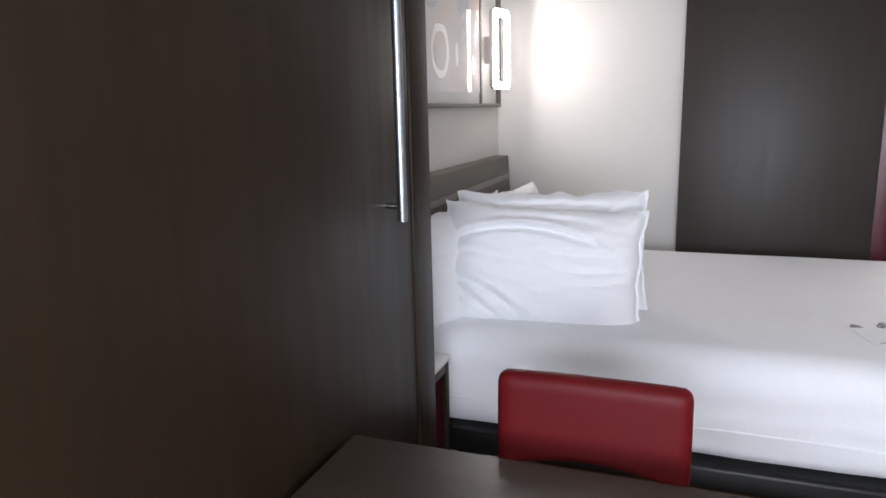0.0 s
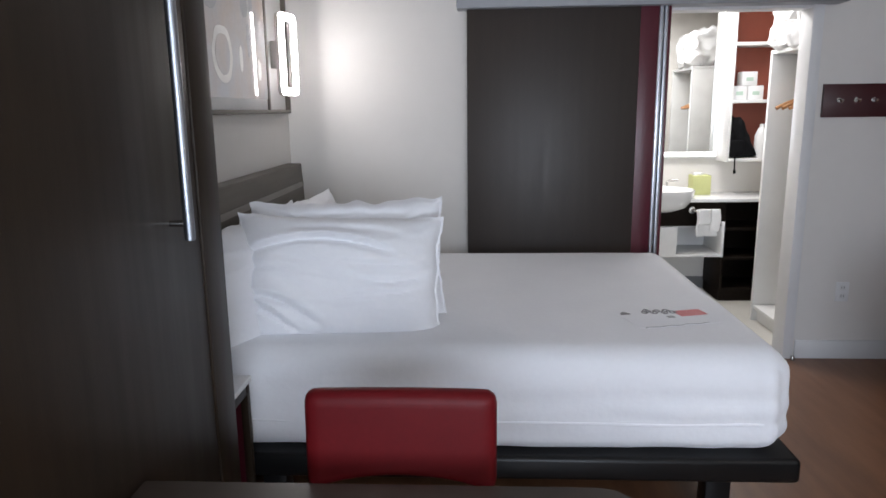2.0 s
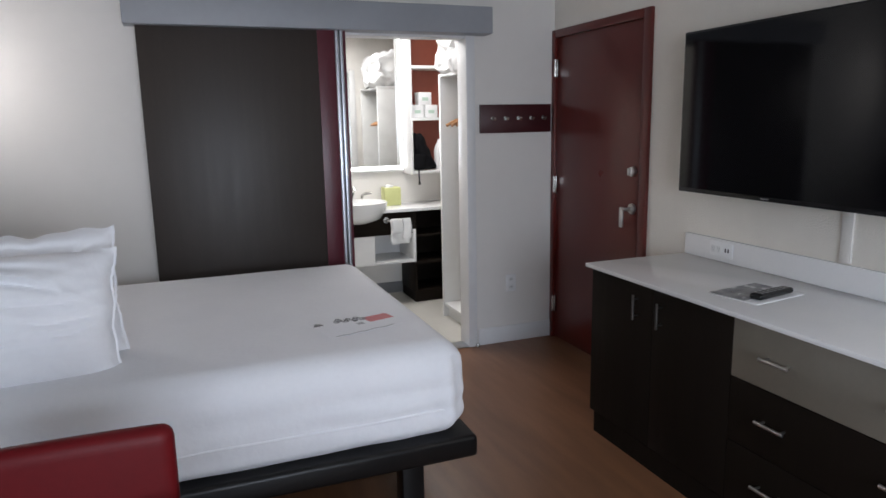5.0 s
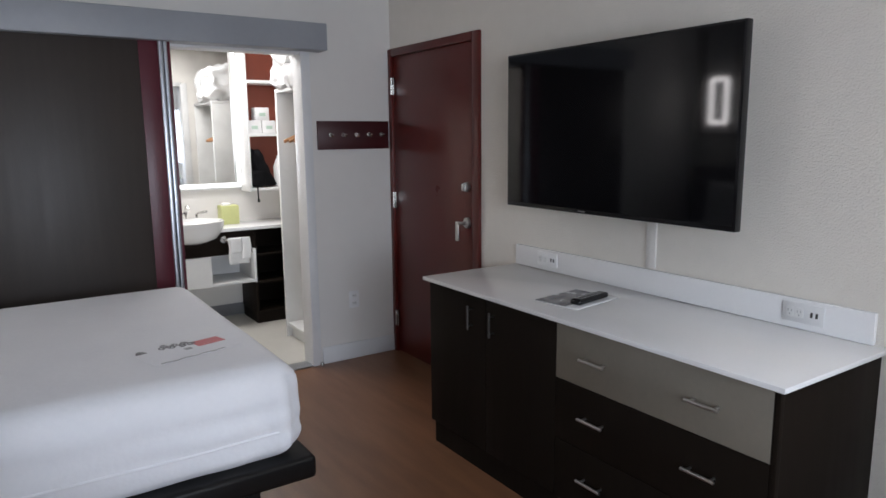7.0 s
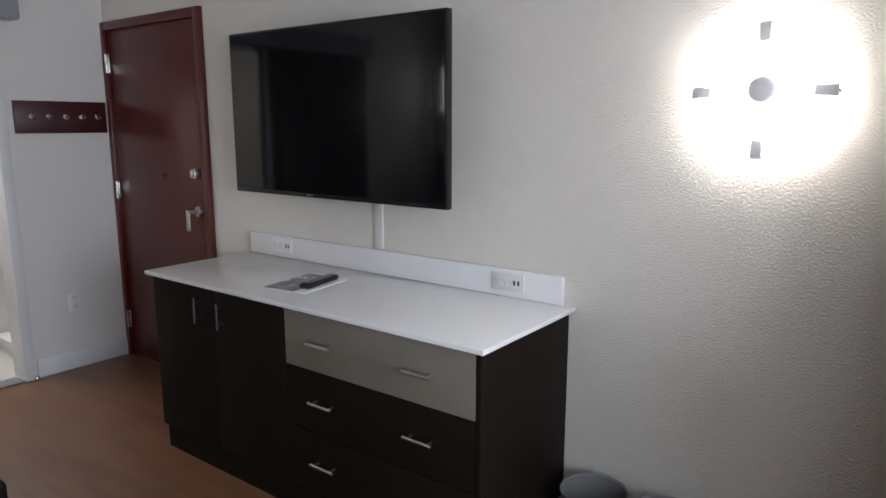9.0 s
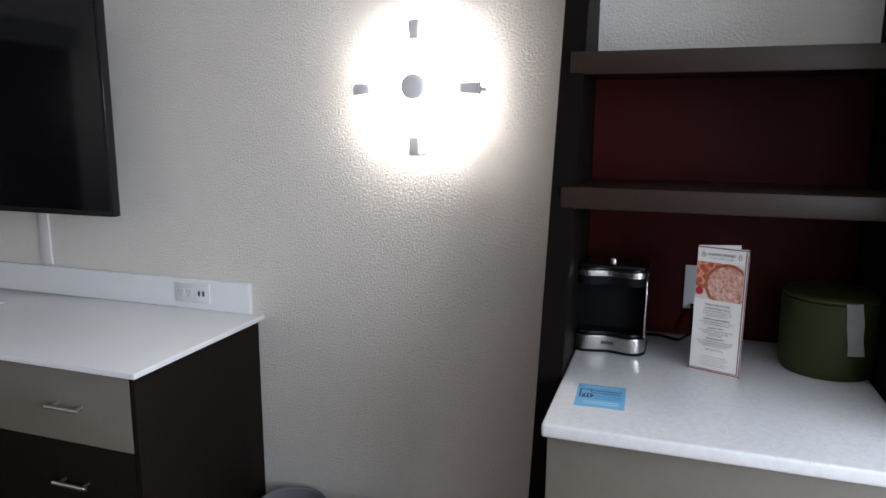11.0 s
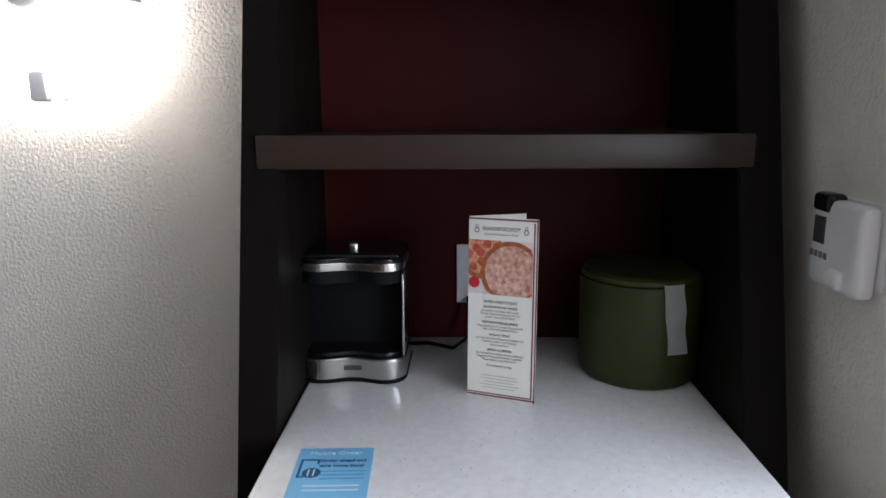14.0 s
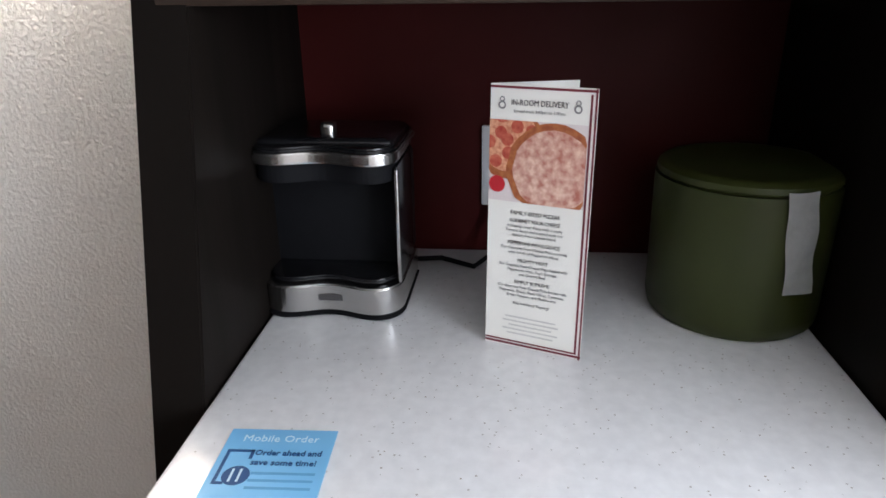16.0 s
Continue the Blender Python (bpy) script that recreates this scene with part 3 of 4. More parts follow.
for dz in (-0.026, 0.026):
    bm = bm_prism(rounded_rect(0.036, 0.032, 0.008, 4, 0, dz), "z", 0.006, 0.009)
    bm.transform(SW)
    part("outlet_face", bm, M_WHITE, outl)
    for dx in (-0.007, 0.007):
        bm = bm_box(dx - 0.0014, dz - 0.004, 0.0091, dx + 0.0014, dz + 0.007, 0.0096)
        bm.transform(SW)
        part("slot", bm, M_INK, outl)

# entrance door in the east wall
dr = structure("door_1", bm_box(XE - 0.004, 3.032, 0.008, XE + 0.04, 3.945, 2.03, 0.002), M_RED, "closed dark red painted entrance door")
part("door_frame", bm_box(XE - 0.022, 2.970, 0, XE + 0.06, 3.030, 2.082, 0.004), M_RED, dr)
part("door_frame", bm_box(XE - 0.022, 3.947, 0, XE + 0.06, 3.988, 2.082, 0.004), M_RED, dr)
part("door_frame", bm_box(XE - 0.022, 3.031, 2.033, XE + 0.06, 3.946, 2.082, 0.004), M_RED, dr)
part("frame_bead", bm_box(XE - 0.010, 3.030, 0, XE + 0.0, 3.040, 2.033, 0.003), M_RED, dr)
for z in (0.25, 1.08, 1.84):
    part("hinge", bm_cyl((XE - 0.026, 3.935, z - 0.055), (XE - 0.026, 3.935, z + 0.055), 0.008), M_STEEL, dr)
    part("hinge_leaf", bm_box(XE - 0.020, 3.915, z - 0.055, XE - 0.005, 3.955, z + 0.055, 0.002), M_STEEL, dr)
part("deadbolt", bm_cyl((XE - 0.004, 3.095, 1.215), (XE - 0.030, 3.095, 1.215), 0.030, 0.026, bevel=0.004), M_NICKEL, dr)
part("thumb_turn", bm_box(XE - 0.048, 3.089, 1.195, XE - 0.028, 3.101, 1.235, 0.003), M_NICKEL, dr)
part("rosette", bm_cyl((XE - 0.004, 3.095, 1.005), (XE - 0.022, 3.095, 1.005), 0.033, 0.029, bevel=0.003), M_NICKEL, dr)
part("lever", bm_tube([(XE - 0.02, 3.095, 1.005), (XE - 0.052, 3.095, 1.005), (XE - 0.060, 3.11, 1.005), (XE - 0.060, 3.122, 1.004)], 0.010, 10), M_NICKEL, dr)
part("lever_paddle", bm_box(XE - 0.068, 3.108, 0.900, XE - 0.054, 3.138, 1.014, 0.004, 3), M_NICKEL, dr)


# ---- television, dresser ----
tv = thing("television", "large flat black television on a wall bracket", "television")
TX, TY0, TY1, TZ0, TZ1 = 2.443, 1.277, 2.544, 1.165, 1.892
part("casing", bm_box(TX, TY0, TZ0, TX + 0.035, TY1, TZ1, 0.004), M_BLACKP, tv)
part("rear_housing", bm_box(TX + 0.035, TY0 + 0.15, TZ0 + 0.06, TX + 0.07, TY1 - 0.15, TZ1 - 0.2, 0.012), M_MATTE, tv)
part("screen", bm_box(TX - 0.002, TY0 + 0.010, TZ0 + 0.020, TX + 0.001, TY1 - 0.010, TZ1 - 0.010), M_SCREEN, tv, "glossy black glass screen")
part("maker_mark", bm_box(TX - 0.003, 2.005, TZ0 + 0.008, TX, 2.045, TZ0 + 0.013), M_INKG, tv)
part("bracket", bm_box(TX + 0.07, 1.75, 1.35, XE, 2.05, 1.70, 0.004), M_MATTE, tv)
cb = thing("cable_cover", "flat white cable trunking running down the wall below the television", "cable cover")
part("trunking", bm_box(XE - 0.010, 1.735, 0.945, XE, 1.785, 1.25, 0.002), M_WALL_SMOOTH, cb)

DX, DY0, DY1 = 2.018, 0.832, 2.615
dresser = thing("dresser", "dark brown laminate dresser with one greige drawer and bar handles", "dresser")
part("body", bm_box(DX + 0.02, DY0, 0.10, XE - 0.01, DY1, 0.815, 0.002), M_ESP, dresser)
part("plinth", bm_box(DX + 0.003, DY0 + 0.03, 0.0, XE - 0.02, DY1 - 0.035, 0.10), M_ESP, dresser, "recessed dark plinth")
part("countertop", bm_box(1.997, 0.812, 0.817, XE - 0.002, 2.645, 0.834, 0.002), M_QPLAIN, dresser, "white quartz top")
part("upstand", bm_box(XE - 0.022, 0.858, 0.8345, XE - 0.002, 2.637, 0.940, 0.002), M_QPLAIN, dresser, "white quartz upstand")
part("end_stile", bm_box(DX, DY0, 0.10, DX + 0.02, DY0 + 0.018, 0.815, 0.001), M_ESP, dresser)


def bar_handle(parent, p0, p1, out, r=0.006, mat=M_NICKEL):
    """A bar between p0 and p1, standing off its face by two posts along -x."""
    p0, p1 = Vector(p0), Vector(p1)
    o = Vector((-out, 0, 0))
    d = (p1 - p0).normalized()
    h = part("handle", bm_cyl(p0 + o, p1 + o, r, n=14, bevel=0.0015), mat, parent, "satin nickel bar")
    for p in (p0 + d * 0.018, p1 - d * 0.018):
        part("post", bm_cyl(p, p + o, r * 0.75, n=10), mat, h)


for y0, y1, hy in ((2.168, 2.613, 2.262), (1.722, 2.164, 2.105)):
    d = part("door", bm_box(DX, y0, 0.104, DX + 0.02, y1, 0.812, 0.0015), M_ESP, dresser)
    bar_handle(d, (DX, hy, 0.655), (DX, hy, 0.765), 0.028, 0.0055, M_NICKEL_SHADED)
for z0, z1, mat in ((0.594, 0.812, M_GREIGE), (0.351, 0.590, M_ESP), (0.104, 0.347, M_ESP)):
    d = part("drawer", bm_box(DX, DY0 + 0.020, z0, DX + 0.02, 1.718, z1, 0.0015), mat, dresser, "greige laminate drawer front" if mat is M_GREIGE else "")
    zc = {0.594: 0.705, 0.351: 0.478, 0.104: 0.235}[z0]
    for y in (1.515, 1.062):
        bar_handle(d, (DX, y - 0.06, zc), (DX, y + 0.06, zc), 0.028, 0.006)


def power_strip(y, label):
    t = thing("power_outlet", label, "socket", "upstand outlets")
    m = Matrix(((0, 0, -1, XE - 0.022), (-1, 0, 0, y), (0, 1, 0, 0.893), (0, 0, 0, 1)))
    bm = bm_box(-0.072, -0.035, 0, 0.072, 0.035, 0.006, 0.002)
    bm.transform(m)
    part("plate", bm, M_PLASTIC, t)
    for x in (-0.045, -0.012):
        bm = bm_prism(rounded_rect(0.028, 0.034, 0.006, 4, x, 0), "z", 0.006, 0.0085)
        bm.transform(m)
        part("outlet_face", bm, M_WHITE, t)
        for a, b in ((-0.006, 0.005), (0.006, 0.005), (0.0, -0.008)):
            bm = bm_box(x + a - 0.0015, b - 0.004, 0.0086, x + a + 0.0015, b + 0.004, 0.0092)
            bm.transform(m)
            part("slot", bm, M_SLOT, t)
    for x in (0.030, 0.048):
        bm = bm_box(x - 0.004, -0.009, 0.0061, x + 0.004, 0.009, 0.0072)
        bm.transform(m)
        part("usb_port", bm, M_INK, t, "black charging port")


power_strip(2.385, "white double outlet with two charging ports in the dresser upstand")
power_strip(1.085, "white double outlet with two charging ports in the dresser upstand")

mg = thing("magazine", "glossy magazine with a dark photo cover lying on the dresser", "magazine")
bm = bm_box(-0.14, -0.108, 0, 0.14, 0.108, 0.004, 0.001)
bm.transform(pose(2.26, 1.86, 0.8345, 0, 0, 8))
part("pages", bm, M_PAPERW, mg)
bm = bm_box(-0.138, -0.05, 0.0041, 0.138, 0.107, 0.0048)
bm.transform(pose(2.26, 1.86, 0.8345, 0, 0, 8))
part("cover_photo", bm, M_PHOTO, mg, "dark photo print")
rm = thing("remote_control", "black remote control lying on the magazine", "remote control")
bm = bm_soft(-0.105, -0.025, 0, 0.105, 0.025, 0.024, 0.010, (20, 8, 4))
bm.transform(pose(2.275, 1.80, 0.8395, 0, 0, 10))
part("case", bm, M_BLACKP, rm)
for i in range(6):
    for j in range(3):
        bm = bm_box(-0.08 + i * 0.026 - 0.006, -0.014 + j * 0.014 - 0.004, 0.0235, -0.08 + i * 0.026 + 0.006, -0.014 + j * 0.014 + 0.004, 0.0255, 0.001)
        bm.transform(pose(2.275, 1.80, 0.8395, 0, 0, 10))
        part("button", bm, M_GREYP, rm)

# ---- round wall lamp ----
sc = thing("wall_sconce", "round frosted glass wall lamp lit bright white with steel clips", "wall lamp")
bm = bm_lathe([(0, 0.050), (0.06, 0.048), (0.11, 0.040), (0.145, 0.026), (0.155, 0.018), (0.154, 0.012), (0.14, 0.020), (0.0, 0.042)], 48)
bm.transform(Matrix(((0, 0, -1, XE - 0.060), (1, 0, 0, 0.236), (0, 1, 0, 1.576), (0, 0, 0, 1))))
part("glass_disc", bm, M_SCONCE, sc, "glowing frosted glass disc")
bm = bm_lathe([(0, 0.012), (0.020, 0.011), (0.030, 0.008), (0.036, 0.0), (0.034, -0.014), (0, -0.014)], 32)
bm.transform(Matrix(((0, 0, -1, XE - 0.122), (1, 0, 0, 0.222), (0, 1, 0, 1.578), (0, 0, 0, 1))))
part("centre_knob", bm, M_CLIP, sc, "satin round centre knob")
for dy, dz in ((1, 0), (-1, 0), (0, 1), (0, -1)):
    u = Vector((0, dy, dz))
    c = Vector((XE, 0.231, 1.574)) + u * 0.161
    e = Vector((0, 0.026 if dy else 0.015, 0.026 if dz else 0.015))
    cl = part("clip", bm_box(c.x - 0.094, c.y - e.y, c.z - e.z, c.x - 0.080, c.y + e.y, c.z + e.z, 0.003), M_CLIP, sc)
    o = c + u * 0.020
    part("clip_lip", bm_box(o.x - 0.082, o.y - 0.0165 + 0.008 * abs(dy), o.z - 0.0165 + 0.008 * abs(dz), o.x - 0.058, o.y + 0.0165 - 0.008 * abs(dy), o.z + 0.0165 - 0.008 * abs(dz), 0.002), M_CLIP, cl)
    part("clip_stem", bm_cyl((o.x - 0.060, o.y, o.z), (o.x, o.y, o.z), 0.006, n=12), M_CLIP, cl)
part("base_plate", bm_cyl((XE, 0.245, 1.58), (XE - 0.05, 0.245, 1.58), 0.05), M_WHITE, sc)


def waste_bin(x, y):
    t = thing("waste_bin", "round tapered grey plastic waste bin on the floor", "waste bin", "bins beside the dresser")
    part("bucket", bm_lathe([(0, 0), (0.090, 0), (0.094, 0.01), (0.114, 0.216), (0.119, 0.230), (0.117, 0.236), (0.110, 0.231), (0.090, 0.015), (0, 0.015)], 36, (x, y, 0)), M_GREYP, t)


waste_bin(2.46, 0.65)
waste_bin(2.465, 0.395)


# ---- coffee nook ----
nook = thing("coffee_nook_unit", "dark wood shelf unit with oxblood back panel and sloped sides", "shelf unit")


def front_x(z):
    return 2.252 + 0.25 * (z - 1.33)


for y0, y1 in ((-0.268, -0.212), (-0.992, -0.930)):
    part("upright", bm_prism([(front_x(0.0), 0.0), (front_x(2.2), 2.2), (XE - 0.001, 2.2), (XE - 0.001, 0.0)], "y", y0, y1, 0.002), M_NOOK_SHADED, nook)
part("back_panel", bm_box(XE - 0.016, -0.930, 0.80, XE - 0.004, -0.268, 1.62), M_BACKRED, nook, "oxblood red back panel")
for zt, h in ((1.333, 0.049), (1.642, 0.052)):
    part("shelf_board", bm_box(front_x(zt) + 0.008, -0.930, zt - h + 0.004, XE - 0.017, -0.268, zt - 0.003, 0.001), M_SHELF, nook)
    part("shelf_front", bm_box(front_x(zt) - 0.012, -0.952, zt - h, front_x(zt) + 0.008, -0.236, zt, 0.002), M_SHELF, nook)
part("countertop", bm_box(1.880, -0.928, 0.884, XE - 0.018, -0.270, 0.912, 0.006, 3), M_QUARTZ, nook, "white speckled quartz top")

base = thing("nook_base_cabinet", "greige fronted cabinet under the coffee counter", "cabinet")
part("body", bm_box(1.935, -0.925, 0.10, XE - 0.02, -0.275, 0.882, 0.002), M_ESP, base)
d = part("drawer", bm_box(1.915, -0.922, 0.66, 1.935, -0.277, 0.878, 0.002), M_GREIGE, base, "greige laminate drawer front")
bar_handle(d, (1.915, -0.66, 0.77), (1.915, -0.54, 0.77), 0.028, 0.006)
part("door", bm_box(1.915, -0.922, 0.104, 1.935, -0.277, 0.656, 0.002), M_ESP, base)
part("plinth", bm_box(1.96, -0.94, 0.0, XE - 0.03, -0.265, 0.10), M_ESP, base)

# coffee maker
cm = thing("coffee_maker", "black single-serve coffee maker with brushed steel base and rim", "coffee maker")


def maker_outline(w, d, dip, n=16):
    """Front towards -x with a shallow inward wave, rounded corners, flat back."""
    pts = []
    for i in range(n * 2 + 1):
        u = math.sin((-1 + i / n) * math.pi / 2)
        a = abs(u)
        x = dip * 0.5 * math.cos(math.pi * a / 1.24) ** 2 if a < 0.62 else 0.034 * (1 - math.sqrt(max(0.0, 1 - ((a - 0.62) / 0.38) ** 2)))
        pts.append((-d / 2 + x, u * w / 2))
    return pts + [(d / 2, w / 2), (d / 2, -w / 2)]


def maker_slab(name, w, d, dip, z0, z1, mat, parent, dx=0.0, bevel=0.002):
    bm = bm_prism(maker_outline(w, d, dip), "z", z0, z1, bevel)
    bm.transform(pose(2.412 + dx, -0.350, 0.9125, 0, 0, -1))
    return part(name, bm, mat, parent)


maker_slab("foot", 0.182, 0.154, 0.024, 0.0, 0.006, M_MATTE, cm)
bs = maker_slab("base", 0.179, 0.152, 0.024, 0.006, 0.042, M_STEEL, cm)
tagged(bs, "brushed steel base band")
maker_slab("drip_tray", 0.166, 0.132, 0.024, 0.044, 0.050, M_BLACKP, cm)
bm = bm_box(-0.005, -0.088, 0.044, 0.076, 0.088, 0.186, 0.006)
bm.transform(pose(2.412, -0.350, 0.9125, 0, 0, -1))
part("tower", bm, M_MATTE, cm)
for s in (-1, 1):
    bm = bm_box(-0.052, s * 0.0855 - 0.003, 0.044, 0.05, s * 0.086 + 0.003, 0.190, 0.002)
    bm.transform(pose(2.412, -0.350, 0.9125, 0, 0, -1))
    part("side_panel", bm, M_BLACKP, cm)
    bm = bm_box(-0.055, s * 0.0865 - 0.002, 0.044, -0.051, s * 0.0865 + 0.002, 0.186, 0.001)
    bm.transform(pose(2.412, -0.350, 0.9125, 0, 0, -1))
    part("side_trim", bm, M_STEEL, cm, "steel edge strip")
maker_slab("brew_head", 0.170, 0.140, 0.030, 0.172, 0.195, M_MATTE, cm)
tagged(maker_slab("rim", 0.180, 0.152, 0.024, 0.195, 0.208, M_STEEL, cm), "brushed steel rim")
maker_slab("lid", 0.175, 0.146, 0.030, 0.208, 0.214, M_BLACKP, cm, 0.0, 0.004)
bm = bm_soft(-0.046, -0.082, 0.203, 0.075, 0.082, 0.220, 0.007, (14, 14, 6))
bm.transform(pose(2.412, -0.350, 0.9125, 0, 0, -1))
part("lid_dome", bm, M_BLACKP, cm)
part("lid_button", bm_soft(2.380, -0.360, 1.124, 2.400, -0.342, 1.149, 0.006, (6, 6, 4)), M_STEEL, cm)
# the maker's lettering is a plain bar
bm = bm_box(-0.0662, -0.022, 0.021, -0.055, 0.022, 0.029)
bm.transform(pose(2.412, -0.350, 0.9125, 0, 0, -1))
part("name_bar", bm, M_INK, cm)
part("power_cord", bm_tube([(2.52, -0.42, 0.918), (2.53, -0.47, 0.917), (2.50, -0.52, 0.917), (2.53, -0.55, 0.93), (2.57, -0.55, 1.0)], 0.004, 8), M_MATTE, cm)

wp = thing("nook_wall_socket", "white power socket plate on the nook back panel", "socket")
part("plate", bm_box(XE - 0.023, -0.605, 0.985, XE - 0.016, -0.527, 1.105, 0.002), M_PLASTIC, wp)

# folded menu card
menu = thing("menu_card", "folded cream menu card with a pizza photo standing on the counter", "menu")
MB0, MB1 = Vector((2.296, -0.543, 0.9125)), Vector((2.258, -0.648, 0.9125))
mu = (MB1 - MB0).normalized()
mw, mh = (MB1 - MB0).length, 0.292
back_lean = Vector((0.06, -0.010, 1.0)).normalized()
mo = mu.cross(back_lean).normalized()
if mo.x > 0:
    mo = -mo
MM = Matrix((( mu.x, back_lean.x, mo.x, MB0.x), (mu.y, back_lean.y, mo.y, MB0.y), (mu.z, back_lean.z, mo.z, MB0.z), (0, 0, 0, 1)))


def menu_piece(name, x0, y0, x1, y1, z0, z1, mat, label="", parent=None):
    bm = bm_box(x0, y0, z0, x1, y1, z1)
    bm.transform(MM)
    return part(name, bm, mat, parent or menu, label)


front = menu_piece("front_leaf", 0, 0, mw, mh, -0.0008, 0.0, M_PAPER)
bm = bm_box(0, 0, -0.0008, mw, mh, 0)
bm.transform(MM @ Matrix.Translation((0, 0, -0.001)) @ pose(0, 0, 0, 0, 51, 0))
part("rear_leaf", bm, M_PAPER, menu)
for a in ((0, 0.002, mw, 0.0045), (0, mh - 0.004, mw, mh - 0.0015), (mw - 0.0025, 0, mw - 0.0005, mh), (mw - 0.0072, 0.006, mw - 0.005, mh - 0.006), (0, 0.006, mw - 0.005, 0.0078)):
    menu_piece("border_line", *a, 0.0002, 0.0005, M_INKRED, "", front)
PH0, PH1 = mh - 0.122, mh - 0.036
photo = menu_piece("photo", 0.0, PH0, mw - 0.008, PH1, 0.0002, 0.0006, M_PINK, "pizza photo", front)


def disc(name, cx, cy, r, z, mat, cut=True):
    pts = []
    for i in range(28):
        a = 2 * math.pi * i / 28
        x, y = cx + r * math.cos(a) * (1 + 0.02 * math.sin(i * 2.3)), cy + r * math.sin(a)
        pts.append((max(0.0, min(mw - 0.008, x)), max(PH0, min(PH1, y))))
    clean = []
    for p in pts:
        if not clean or (Vector(p) - Vector(clean[-1])).length > 1e-4:
            clean.append(p)
    bm = bm_prism(clean, "z", z - 0.0001, z)
    bm.transform(MM)
    part(name, bm, mat, photo)


disc("printed_crust", 0.020, PH1 - 0.022, 0.040, 0.0008, M_CRUST)
disc("printed_topping", 0.020, PH1 - 0.020, 0.034, 0.0010, M_PIZZA)
for i in range(9):
    a = i * 2.4
    disc("printed_pepperoni", 0.020 + 0.010 * math.sqrt(i) * math.cos(a), PH1 - 0.020 + 0.010 * math.sqrt(i) * math.sin(a), 0.0068, 0.0012, M_PEPP)
disc("printed_crust", 0.070, PH0 + 0.036, 0.050, 0.0014, M_CRUST)
disc("printed_topping", 0.070, PH0 + 0.036, 0.043, 0.0016, material("printed_cheese", (0.72, 0.50, 0.40), 0.5, colour2=(0.32, 0.04, 0.02), scale=130, mix=0.42, fine=0.2))
disc("printed_tomato", 0.010, PH0 + 0.018, 0.009, 0.0018, M_TOMATO)


def menu_text(words, y, size, mat, width=None, x=None, bold=0.0):
    text_part("printed_line", words, size, mat, front, MM @ Matrix.Translation(((mw - 0.006) / 2 if x is None else x, y, 0.0004)), width, bold)


menu_text("IN-ROOM DELIVERY", mh - 0.018, 0.0085, M_INK, 0.060)
menu_text("Served from 3:00pm to 1:00am", mh - 0.0265, 0.0046, M_INKG, 0.054)
for x in (0.013, mw - 0.019):
    for k, r in ((0, 0.0042), (0.006, 0.0028)):
        bm = bmesh.new()
        n = 16
        vs = [[bm.verts.new((x + rr * math.cos(2 * math.pi * i / n), mh - 0.021 + k + rr * math.sin(2 * math.pi * i / n), 0.0005)) for i in range(n)] for rr in (r, r * 0.6)]
        for i in range(n):
            bm.faces.new((vs[0][i], vs[0][(i + 1) % n], vs[1][(i + 1) % n], vs[1][i]))
        bm.transform(MM)
        part("ornament", bm, M_INKG, front)
LINES = [
    ("FAMILY-SIZED PIZZAS", 0.0, 0.0062, 0.054), ("GOURMET FOUR-CHEESE", 0.0085, 0.0058, 0.056), ("A Hearth-crust Pizza with a zesty", 0.0145, 0.0048, 0.062),
    ("Tomato Sauce and topped with our", 0.0195, 0.0048, 0.064), ("custom Four-Cheese blend", 0.0245, 0.0048, 0.048),
    ("PEPPERONI INDULGENCE", 0.0335, 0.0058, 0.058), ("Our Gourmet Four-Cheese Pizza covered", 0.0395, 0.0048, 0.074), ("with 1/4 lb of Pepperoni Slices", 0.0445, 0.0048, 0.056),
    ("MIGHTY MEAT", 0.0535, 0.0058, 0.034), ("Our Gourmet Four-Cheese Pizza loaded with", 0.0595, 0.0048, 0.078), ("Pepperoni, Ham, Pork Sausage,", 0.0645, 0.0048, 0.056), ("and Ground Beef", 0.0695, 0.0048, 0.030),
    ("SIMPLY SUPREME", 0.0785, 0.0058, 0.040), ("Our Gourmet Four-Cheese Pizza loaded with", 0.0845, 0.0048, 0.078), ("Pepperoni, Onion, Black Olives, Tomatoes,", 0.0895, 0.0048, 0.074),
    ("Green Peppers, and Mushrooms", 0.0945, 0.0048, 0.056), ("Add Additional Toppings", 0.104, 0.0048, 0.042)]
for words, dy, size, width in LINES:
    menu_text(words, PH0 - 0.012 - dy, size, M_INK if words.isupper() else M_INKG, width)
for dy, w in ((0.121, 0.058), (0.126, 0.064), (0.131, 0.05), (0.136, 0.064), (0.141, 0.054)):
    menu_piece("small_print_line", (mw - 0.006 - w) / 2, PH0 - 0.012 - dy - 0.0008, (mw - 0.006 + w) / 2, PH0 - 0.012 - dy + 0.0008, 0.0002, 0.0005, material("faint_ink", (0.58, 0.56, 0.53), 0.6), "", front)

# ice bucket
ib = thing("ice_bucket", "olive green round plastic ice bucket with a lid", "ice bucket")
IB = (2.406, -0.846, 0.9125)
part("pail", bm_lathe([(0, 0), (0.094, 0), (0.099, 0.005), (0.102, 0.02), (0.104, 0.162), (0.104, 0.174), (0.09, 0.174), (0, 0.174)], 44, IB), M_OLIVE, ib)
part("lid", bm_lathe([(0, 0.1745), (0.100, 0.1745), (0.1025, 0.178), (0.1015, 0.184), (0.096, 0.188), (0.085, 0.189), (0.08, 0.186), (0, 0.186)], 44, IB), M_OLIVE, ib)
lb = thing("plastic_liner", "strip of white liner bag hanging out of the ice bucket", "bag")
a0 = math.atan2(-0.868 - IB[1], 2.315 - IB[0])
bm = bmesh.new()
rows = []
